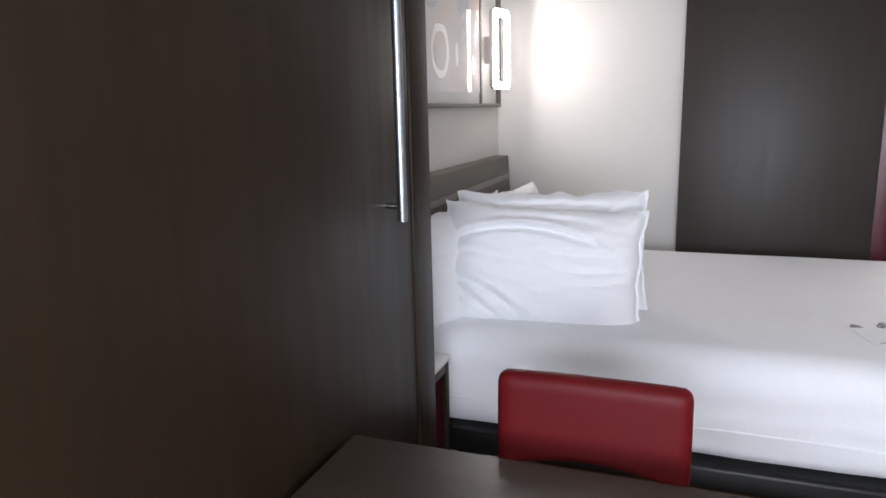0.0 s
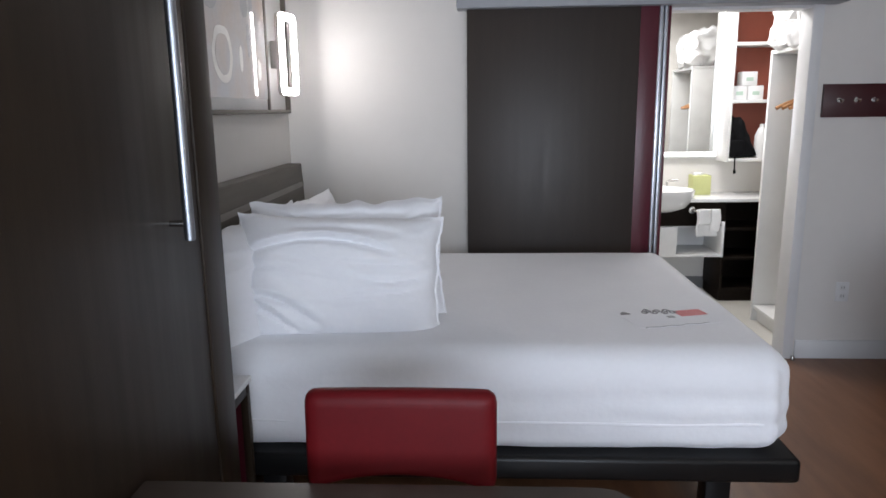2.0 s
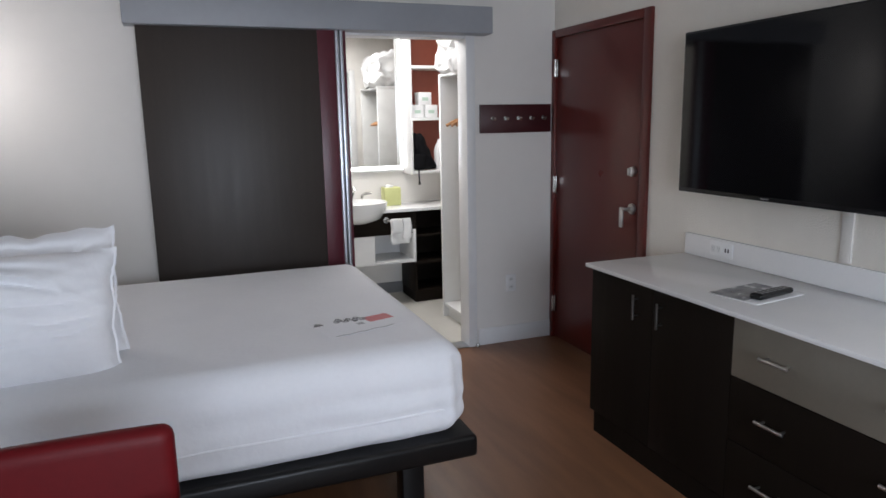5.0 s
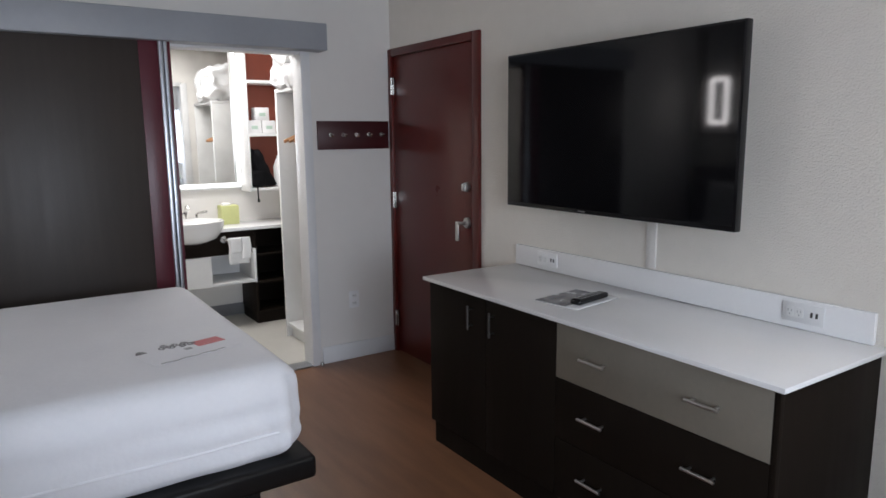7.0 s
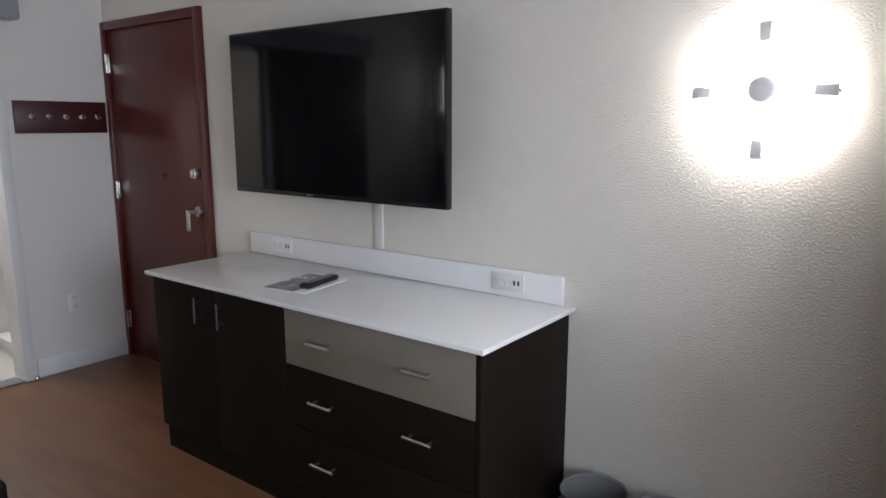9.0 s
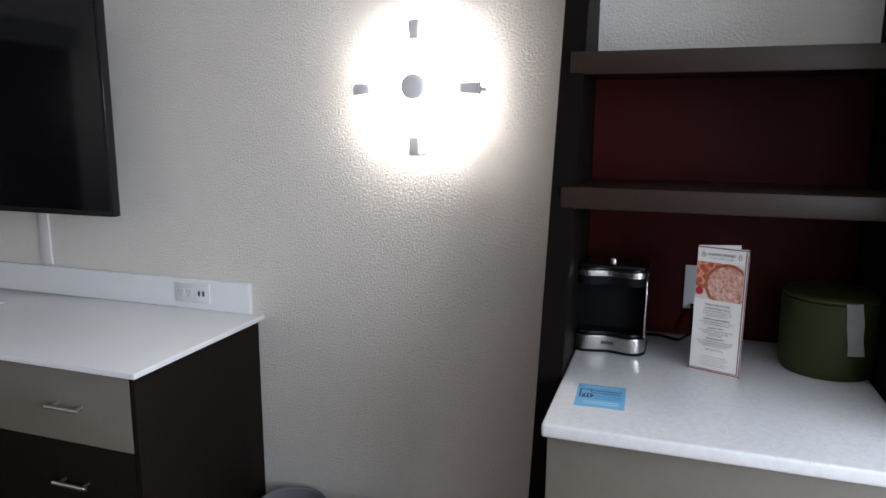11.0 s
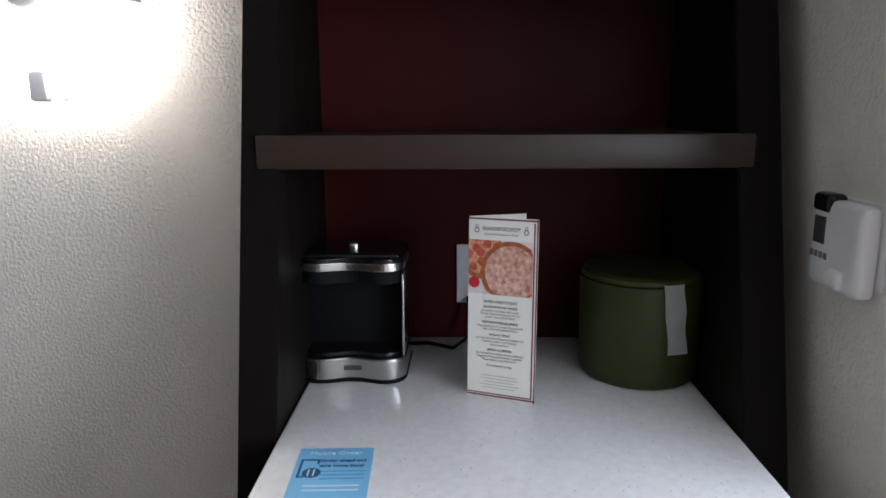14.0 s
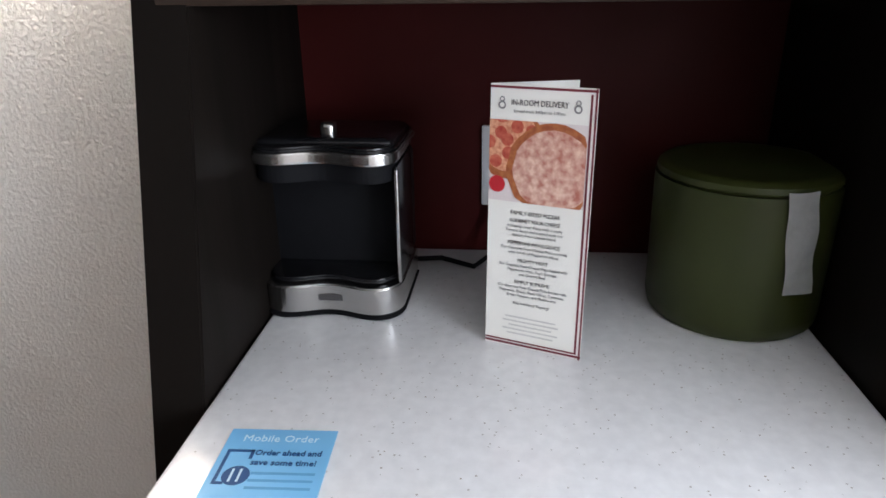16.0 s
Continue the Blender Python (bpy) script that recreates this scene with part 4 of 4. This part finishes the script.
for k in range(9):
    z = 0.182 - 0.118 * k / 8
    rows.append([bm.verts.new((IB[0] + (0.1075 + 0.002 * math.sin(k * 1.3 + j)) * math.cos(a0 + (j - 2) * 0.085 + 0.016 * k), IB[1] + (0.1075 + 0.002 * math.sin(k * 1.3 + j)) * math.sin(a0 + (j - 2) * 0.085 + 0.016 * k), IB[2] + z)) for j in range(5)])
for a, b in zip(rows, rows[1:]):
    for j in range(4):
        bm.faces.new((a[j], a[j + 1], b[j + 1], b[j]))
bmesh.ops.solidify(bm, geom=list(bm.faces), thickness=0.001)
part("strip", bm, material("liner_plastic", (0.62, 0.62, 0.60), 0.4, bump=0.3, bump_scale=120), lb)

# blue card lying on the counter
card = thing("order_card", "light blue printed mobile ordering card lying on the counter", "card")
CM = Matrix(((0, 1, 0, 1.990), (-1, 0, 0, -0.316), (0, 0, 1, 0.9125), (0, 0, 0, 1))) @ pose(0, 0, 0, 0, 0, 2)
CWD, CHT = 0.100, 0.122


def card_piece(name, x0, y0, x1, y1, z0, z1, mat):
    bm = bm_box(x0, y0, z0, x1, y1, z1)
    bm.transform(CM)
    return part(name, bm, mat, card)


card_piece("sheet", 0, 0, CWD, CHT, 0, 0.0007, M_BLUE)


def card_text(words, x, y, size, mat, width, bold=0.0):
    text_part("printed_line", words, size, mat, card, CM @ Matrix.Translation((x, y, 0.0010)), width, bold)


card_text("Mobile Order", 0.050, CHT - 0.014, 0.013, M_INKPALE, 0.070)
card_text("Order ahead and", 0.062, CHT - 0.034, 0.010, M_NAVY, 0.060, 0.0002)
card_text("save some time!", 0.061, CHT - 0.047, 0.010, M_NAVY, 0.058, 0.0002)
for i in range(3):
    card_piece("small_print_line", 0.036, CHT - 0.062 - i * 0.009, 0.092, CHT - 0.059 - i * 0.009, 0.0007, 0.0010, material("mid_blue_ink", (0.12, 0.36, 0.62), 0.5))
for i in range(2):
    card_piece("small_print_line", 0.018, CHT - 0.096 - i * 0.010, 0.088, CHT - 0.093 - i * 0.010, 0.0007, 0.0010, M_INKPALE)
for a in ((0.006, CHT - 0.075, 0.009, CHT - 0.030), (0.009, CHT - 0.033, 0.030, CHT - 0.030), (0.009, CHT - 0.075, 0.016, CHT - 0.072), (0.028, CHT - 0.042, 0.031, CHT - 0.030)):
    card_piece("tablet_icon", *a, 0.0007, 0.0011, M_NAVY)
bm = bm_cyl((0.024, CHT - 0.064, 0.0007), (0.024, CHT - 0.064, 0.0011), 0.012, n=24)
bm.transform(CM)
part("fork_icon", bm, M_NAVY, card)
for x in (0.020, 0.027):
    card_piece("fork_icon", x - 0.001, CHT - 0.072, x + 0.001, CHT - 0.056, 0.0011, 0.0014, M_INKPALE)

# thermostat on the return wall
th = thing("thermostat", "white wall thermostat with a small dark display", "thermostat")
TH = Matrix(((-1, 0, 0, 2.115), (0, 0, 1, -1.04), (0, 1, 0, 1.203), (0, 0, 0, 1))) @ Matrix.Diagonal((0.84, 0.86, 0.95, 1))


def th_piece(name, bm, mat):
    bm.transform(TH)
    part(name, bm, mat, th)


th_piece("wall_plate", bm_box(-0.062, -0.062, 0, 0.073, 0.060, 0.006, 0.002), M_PLASTIC)
th_piece("case", bm_soft(-0.075, -0.077, 0.006, 0.064, 0.057, 0.034, 0.010, (12, 12, 6)), M_PLASTIC)
th_piece("display", bm_box(-0.062, -0.012, 0.033, -0.030, 0.030, 0.0355, 0.001), M_INK)
th_piece("sensor_window", bm_soft(-0.070, 0.036, 0.010, -0.020, 0.066, 0.038, 0.008, (8, 6, 4)), M_BLACKP)
for i in range(4):
    th_piece("button", bm_box(-0.066 + i * 0.013, -0.034, 0.033, -0.058 + i * 0.013, -0.024, 0.036, 0.001), M_GREYP)
th_piece("sensor_dome", bm_soft(-0.010, -0.072, 0.022, 0.03, -0.042, 0.042, 0.008, (8, 6, 4)), M_PLASTIC)


# ---- wardrobe, table, chair, nightstand ----
WX, WY1 = -0.60, 1.835
wd = thing("wardrobe", "tall dark wood-grain cabinet with a long steel pull handle", "wardrobe")
part("body", bm_box(XW, -0.55, 0.0, WX - 0.022, 1.70, 2.35, 0.002), M_DARK, wd)
dd = part("door", bm_box(WX - 0.020, 0.32, 0.06, WX, 1.692, 2.34, 0.0015), M_DARK, wd)
part("door", bm_box(WX - 0.020, -0.55, 0.06, WX, 0.316, 2.34, 0.0015), M_DARK, wd)
part("end_panel", bm_box(XW, 1.70, 0.0, WX + 0.004, WY1, 2.35, 0.003), M_DARK, wd)
ph = part("handle", bm_cyl((WX + 0.045, 1.53, 1.205), (WX + 0.045, 1.53, 2.10), 0.0125, n=20, bevel=0.002), M_PULL, dd, "long brushed steel bar")
for z in (1.245, 2.06):
    part("post", bm_cyl((WX, 1.53, z), (WX + 0.045, 1.53, z), 0.008, n=12), M_STEEL, ph)

table = thing("desk_table", "dark wood-grain table with rounded corners beside the wardrobe", "table")
top = [(-0.575, 0.68), (0.36, 0.68), (0.40, 0.69), (0.425, 0.715), (0.43, 0.75), (0.43, 1.17), (0.42, 1.215), (0.395, 1.24), (0.36, 1.25), (-0.575, 1.25)]
part("tabletop", bm_prism(top, "z", 0.722, 0.75, 0.003), M_DARK_X, table)
part("column", bm_cyl((0.18, 0.96, 0.02), (0.18, 0.96, 0.722), 0.035, n=24), M_STEEL, table, "steel table column")
part("foot_plate", bm_cyl((0.18, 0.96, 0.0), (0.18, 0.96, 0.02), 0.20, 0.19, n=36, bevel=0.004), M_BLACK, table)
part("end_support", bm_box(-0.595, 0.70, 0.0, -0.57, 1.23, 0.722, 0.002), M_DARK, table)

chair = thing("dining_chair", "red vinyl upholstered chair with dark wooden legs at the table", "chair")


def back_bend(p):
    return Vector((p.x, p.y + 0.05 * (p.z - 0.6) + 0.06 * (p.x + 0.06) ** 2, p.z - 0.10 * (p.x + 0.06) ** 2 + max(0.0, (0.72 - p.z) / 0.07) * 0.035 * max(0.0, 1 - ((p.x + 0.057) / 0.2) ** 2)))


part("backrest", bm_soft(-0.275, 1.38, 0.65, 0.162, 1.435, 0.885, 0.026, (24, 6, 18), back_bend), M_LEATHER, chair, "red vinyl padded back")
part("seat", bm_soft(-0.27, 1.00, 0.42, 0.155, 1.42, 0.49, 0.03, (16, 16, 6)), M_LEATHER, chair, "red vinyl padded seat")
for x in (-0.24, 0.13):
    part("leg", bm_cyl((x, 1.03, 0.0), (x, 1.04, 0.42), 0.014, 0.02, n=12), M_BLACK, chair)
    part("leg", bm_cyl((x, 1.45, 0.0), (x, 1.40, 0.42), 0.014, 0.02, n=12), M_BLACK, chair)
    part("back_post", bm_cyl((x, 1.405, 0.42), (x, 1.415, 0.70), 0.014, n=12), M_BLACK, chair)

ns = thing("nightstand", "dark nightstand with a white top between wardrobe and bed", "nightstand")
part("top", bm_box(XW, 1.842, 0.632, -0.625, 2.062, 0.652, 0.002), M_QUARTZ, ns, "white top")
part("side_panel", bm_box(-0.655, 1.845, 0.0, -0.630, 1.87, 0.632, 0.002), M_DARK, ns)
part("side_panel", bm_box(-0.655, 2.030, 0.0, -0.630, 2.055, 0.632, 0.002), M_DARK, ns)
part("apron", bm_box(-0.653, 1.87, 0.595, -0.632, 2.03, 0.632, 0.001), M_DARK, ns)
part("back_panel", bm_box(XW, 1.845, 0.0, XW + 0.02, 2.055, 0.632), M_BURG, ns, "burgundy panel")
part("end_panel", bm_box(XW + 0.02, 2.035, 0.0, -0.655, 2.055, 0.632), M_BURG, ns, "burgundy panel")


# ---- bed ----
bed = thing("bed_frame", "low black platform bed frame with square tapered legs", "bed")
part("platform", bm_box(-0.90, 2.055, 0.288, 1.168, 3.74, 0.374, 0.018, 3), M_BLACK, bed)
for x, y in ((0.945, 2.20), (0.945, 3.58), (-0.6, 2.20), (-0.6, 3.58)):
    part("leg", bm_prism(rounded_rect(0.085, 0.085, 0.006, 2, x, y), "z", 0.0, 0.288), M_BLACK, bed)


def sheet(p):
    w = 0.006 * noise.noise(p * 5) + 0.005 * noise.noise(Vector((p.x * 2.2, p.y * 2.2, p.z * 22)))
    side = 1.0 if p.z < 0.66 else 0.25
    q = p + Vector((w * side, -w * side, 0.0012 * noise.noise(p * 2.3)))
    near_corner = max(0.0, 1 - math.hypot(p.x - 1.14, p.y - 2.07) / 0.3) * (1.0 if p.z < 0.68 else 0.0)
    q += Vector((1, -1, 0)) * 0.006 * near_corner * math.sin(42 * (p.x + p.y) + 4 * p.z)
    q.x += 0.02 * max(0, 0.55 - p.z) if p.x > 0.9 else 0
    low = max(0.0, (0.50 - p.z) / 0.125)
    q.z += low * (0.010 * noise.noise(Vector((p.x * 5, p.y * 5, 2))) - 0.008)
    q.y -= 0.006 * math.sin(p.z * 60 + 2 * noise.noise(Vector((p.x * 1.7, 0, 4)))) * noise.noise(Vector((p.x * 1.3, 5, p.z * 3))) if p.y < 2.2 else 0
    return q


mt = thing("mattress", "mattress under a tucked white fitted sheet with soft wrinkles", "mattress")
part("fitted_sheet", bm_soft(-0.875, 2.070, 0.375, 1.140, 3.70, 0.732, 0.10, (90, 80, 24), sheet), M_LINEN, mt)
bm = bmesh.new()
hem = []
for i in range(60):
    x = -0.82 + i * 1.86 / 59
    hem.append((x, 2.073 + 0.004 * noise.noise(Vector((x * 4, 0, 1))), 0.487 + 0.010 * noise.noise(Vector((x * 2.2, 3, 0)))))
part("hem_fold", bm_tube(hem, 0.006, 8), M_LINEN, mt)

# printed card design lying on the sheet
lc = thing("printed_bed_card", "white card with grey marks and coral block on bed", "card")
LM = pose(0.83, 2.455, 0.7345, 0, 0, 15)


def lc_piece(name, bm, mat):
    bm.transform(LM)
    part(name, bm, mat, lc)


lc_piece("sheet", bm_prism(rounded_rect(0.34, 0.22, 0.02, 4), "z", 0.0, 0.0012), M_LINEN)
lc_piece("coral_block", bm_box(0.045, -0.015, 0.0013, 0.155, 0.055, 0.0018), M_CORAL)
lc_piece("grey_mark", bm_prism([(-0.165, 0.055), (-0.122, 0.055), (-0.128, 0.078), (-0.142, 0.090), (-0.156, 0.078)], "z", 0.0013, 0.0018), M_INKG)
for i in range(7):
    cx, cy = -0.062 + i * 0.017, 0.066 + (0.018 if i % 2 else -0.004) - 0.004 * i
    lc_piece("printed_scroll", bm_tube([(cx + (0.016 - 0.0011 * k) * math.cos(k * 0.75 + i), cy + (0.020 - 0.0013 * k) * math.sin(k * 0.75 + i), 0.0016) for k in range(11)], 0.0024, 5), M_INKG)
lc_piece("printed_square", bm_box(-0.010, -0.022, 0.0013, 0.018, 0.002, 0.0017), M_SLOT)
lc_piece("edge_line", bm_tube([(-0.15 + i * 0.012, -0.105 + 0.004 * math.sin(i), 0.0015) for i in range(22)], 0.0012, 5), M_INKG)


def pillow(label, cx, cy, cz, w, h, t, m_rot, seed, creases=()):
    """A stuffed pillow with pinched seams; w along x, h up, t thick, leaning by the given turn."""
    th_ = thing("pillow", label, "pillow", "pillows on the bed")
    nx, nz = 84, 60
    bm = bmesh.new()
    for s in (-1, 1):
        grid = []
        for i in range(nx + 1):
            row = []
            for j in range(nz + 1):
                u, v = -1 + 2 * i / nx, -1 + 2 * j / nz
                ue, ve = min(1.0, abs(u) / 0.965), min(1.0, abs(v) / 0.975)
                rim = max(0.0, (abs(u) - 0.94) / 0.06, (abs(v) - 0.95) / 0.05)
                body = 0.02 + 0.98 * (max(0.0, 1 - ue ** 3.0) * max(0.0, 1 - ve ** 3.0)) ** 0.55
                pinch = 1 - 0.05 * (1 - abs(v) ** 2) * abs(u) ** 4
                pz = 1 - 0.07 * (1 - abs(u) ** 2) * abs(v) ** 4
                p = Vector((u * w / 2 * pinch, s * t / 2 * body, v * h / 2 * pz))
                fold = 1.3 - 3.2 * abs(noise.noise(Vector((u * 1.1 + seed, v * 2.6 + u * 0.9, s * 3.0 + seed)))) ** 0.6
                fine = noise.noise(Vector((u * 5 + seed * 2, v * 9, s + seed)))
                p.y += s * body * (0.006 * fold + 0.004 * fine)
                for u0, v0, u1, v1, bow, wide, deep in creases:
                    k = max(0.0, min(1.0, (u - u0) / (u1 - u0)))
                    line = v0 + (v1 - v0) * k + bow * math.sin(k * math.pi)
                    fade = math.sin(max(0.0, min(1.0, (u - u0) / (u1 - u0))) * math.pi) ** 0.6
                    d = (v - line) / wide
                    p.y += s * body * deep * fade * (0.6 * math.exp(-((d - 1.4) / 1.6) ** 2) - 1.1 * math.exp(-d ** 2))
                p.y += rim * (0.016 * noise.noise(Vector((u * 4 + seed, v * 5, 7))) + 0.008 * noise.noise(Vector((u * 11, v * 13 + seed, 9))))
                p.x += (0.010 * noise.noise(Vector((seed, v * 3, 2))) + 0.004 * rim * noise.noise(Vector((seed, v * 14, 4)))) * abs(u)
                p.z += (0.012 + 0.006 * rim) * noise.noise(Vector((u * 5, seed, 5))) * abs(v)
                row.append(bm.verts.new(p))
            grid.append(row)
        for i in range(nx):
            for j in range(nz):
                q = (grid[i][j], grid[i + 1][j], grid[i + 1][j + 1], grid[i][j + 1])
                bm.faces.new(q if s < 0 else q[::-1])
    bmesh.ops.remove_doubles(bm, verts=bm.verts, dist=0.0004)
    bm.transform(pose(cx, cy, cz) @ m_rot)
    part("cover", bm, M_LINEN, th_)
    return th_


pillow("plump white pillow standing in front of the stack", -0.383, 2.375, 0.903, 0.755, 0.47, 0.25, pose(0, 0, 0, -19, 2.5, 6), 1.0,
       ((-0.98, 0.26, 0.55, 0.34, 0.26, 0.06, 0.036), (-0.92, -0.40, -0.30, -0.92, 0.10, 0.055, 0.040), (-0.92, -0.28, -0.10, -0.80, 0.15, 0.055, 0.030),
        (-0.92, 0.06, -0.3, 0.00, 0.1, 0.05, 0.014), (0.1, -0.02, 0.96, 0.10, -0.12, 0.05, 0.013), (0.2, -0.22, 0.96, -0.08, -0.1, 0.05, 0.012),
        (0.0, 0.20, 0.9, 0.30, -0.08, 0.05, 0.011), (-0.1, -0.40, 0.5, -0.33, 0.05, 0.04, 0.008), (-0.5, 0.72, 0.6, 0.66, 0.06, 0.06, 0.012)))
pillow("white pillow standing behind the front one", -0.378, 2.535, 0.935, 0.745, 0.47, 0.20, pose(0, 0, 0, -14, -1, 5), 4.0, ((-0.9, 0.6, 0.8, 0.7, 0.1, 0.07, 0.014), (0.4, 0.2, 0.95, 0.8, 0.1, 0.06, 0.014), (-0.9, 0.85, -0.4, 0.5, 0.1, 0.05, 0.014)))
pillow("white pillow leaning against the headboard", -0.70, 2.50, 0.885, 0.80, 0.46, 0.20, pose(0, 0, 0, -14, -2, 80), 7.0)
pillow("white pillow leaning against the headboard", -0.66, 3.25, 0.90, 0.66, 0.40, 0.15, pose(0, 0, 0, -12, 0, 85), 9.0)

hd = thing("headboard", "grey-brown laminate headboard with a pale inlaid stripe", "headboard")
part("panel", bm_prism([(XW, 0.30), (-0.85, 0.30), (-0.895, 1.205), (XW, 1.205)], "y", 2.07, 3.895, 0.003), M_HEAD, hd)
part("stripe", bm_prism([(-0.886, 1.075), (-0.8835, 1.075), (-0.8855, 1.103), (-0.888, 1.103)], "y", 2.08, 3.885), M_STRIPE, hd, "pale stripe")

# ---- framed art with reading lamps ----
art = thing("framed_art", "large framed pastel art print in a grey-brown wall frame", "picture")
part("backboard", bm_box(XW, 2.15, 1.508, XW + 0.02, 3.87, 2.40, 0.002), M_WHITE, art)
part("frame", bm_box(XW, 2.13, 1.488, XW + 0.045, 3.89, 1.508, 0.002), M_HEAD, art)
part("frame", bm_box(XW, 3.87, 1.508, XW + 0.045, 3.89, 2.42, 0.002), M_HEAD, art)
part("frame", bm_box(XW, 3.535, 1.508, XW + 0.03, 3.56, 2.42, 0.002), M_HEAD, art)
part("print", bm_box(XW + 0.02, 2.46, 1.56, XW + 0.024, 3.535, 2.40), M_ART, art, "pastel abstract print")


def art_blot(y, z, w, h, mat, seed, hole=0.0):
    """A soft uneven printed shape, or a ring when hole is given."""
    n = 36

    def outline(k, lift):
        pts = []
        for i in range(n):
            c, d = math.cos(2 * math.pi * i / n), math.sin(2 * math.pi * i / n)
            f = k * (1 + 0.14 * noise.noise(Vector((c * 1.6, d * 1.6, seed))))
            pts.append((y + w * f * c, z + h * f * d))
        return bm_prism(pts, "x", XW + 0.0235, XW + 0.0248 + lift)
    sh_ = part("printed_shape", outline(1.0, 0.0), mat, art)
    if hole:
        part("printed_core", outline(hole, 0.0006), M_ART, sh_)


art_blot(2.93, 1.74, 0.12, 0.12, M_ARTW, 1.0, 0.72)
art_blot(2.80, 2.04, 0.14, 0.12, M_ART2, 3.0)
art_blot(3.24, 1.98, 0.05, 0.055, M_ART2, 4.0)
art_blot(3.33, 1.99, 0.035, 0.05, M_ART2, 5.0)
art_blot(3.28, 1.83, 0.03, 0.075, M_ART2, 6.0)
art_blot(3.16, 1.74, 0.022, 0.06, M_ARTW, 7.0)
art_blot(3.42, 1.70, 0.03, 0.05, M_ARTW, 8.0)


def reading_lamp(y):
    t = thing("reading_lamp", "rounded rectangular ring wall lamp glowing white", "wall lamp", "lamps beside the art")
    part("arm", bm_box(XW + 0.02, y - 0.03, 1.72, XW + 0.085, y + 0.03, 1.86, 0.003), M_NICKEL, t)
    out, inn = rounded_rect(0.175, 0.415, 0.03, 5, 0, 1.79), rounded_rect(0.095, 0.340, 0.012, 5, 0, 1.79)
    for nm, a, b, mat in (("housing", 0.0, 0.021, M_NICKEL), ("ring_diffuser", 0.021, 0.033, M_LED)):
        bm = bmesh.new()
        k = len(out)
        v = [[bm.verts.new((x, *p)) for p in loop] for x in (a, b) for loop in (out, inn)]
        for i in range(k):
            j = (i + 1) % k
            bm.faces.new((v[0][i], v[0][j], v[2][j], v[2][i]))
            bm.faces.new((v[1][i], v[3][i], v[3][j], v[1][j]))
            bm.faces.new((v[2][i], v[2][j], v[3][j], v[3][i]))
            bm.faces.new((v[0][i], v[1][i], v[1][j], v[0][j]))
        bm.transform(pose(XW + 0.085, y, 0, 0, 0, -12))
        part(nm, bm, mat, t, "glowing white ring" if mat is M_LED else "")


reading_lamp(3.66)
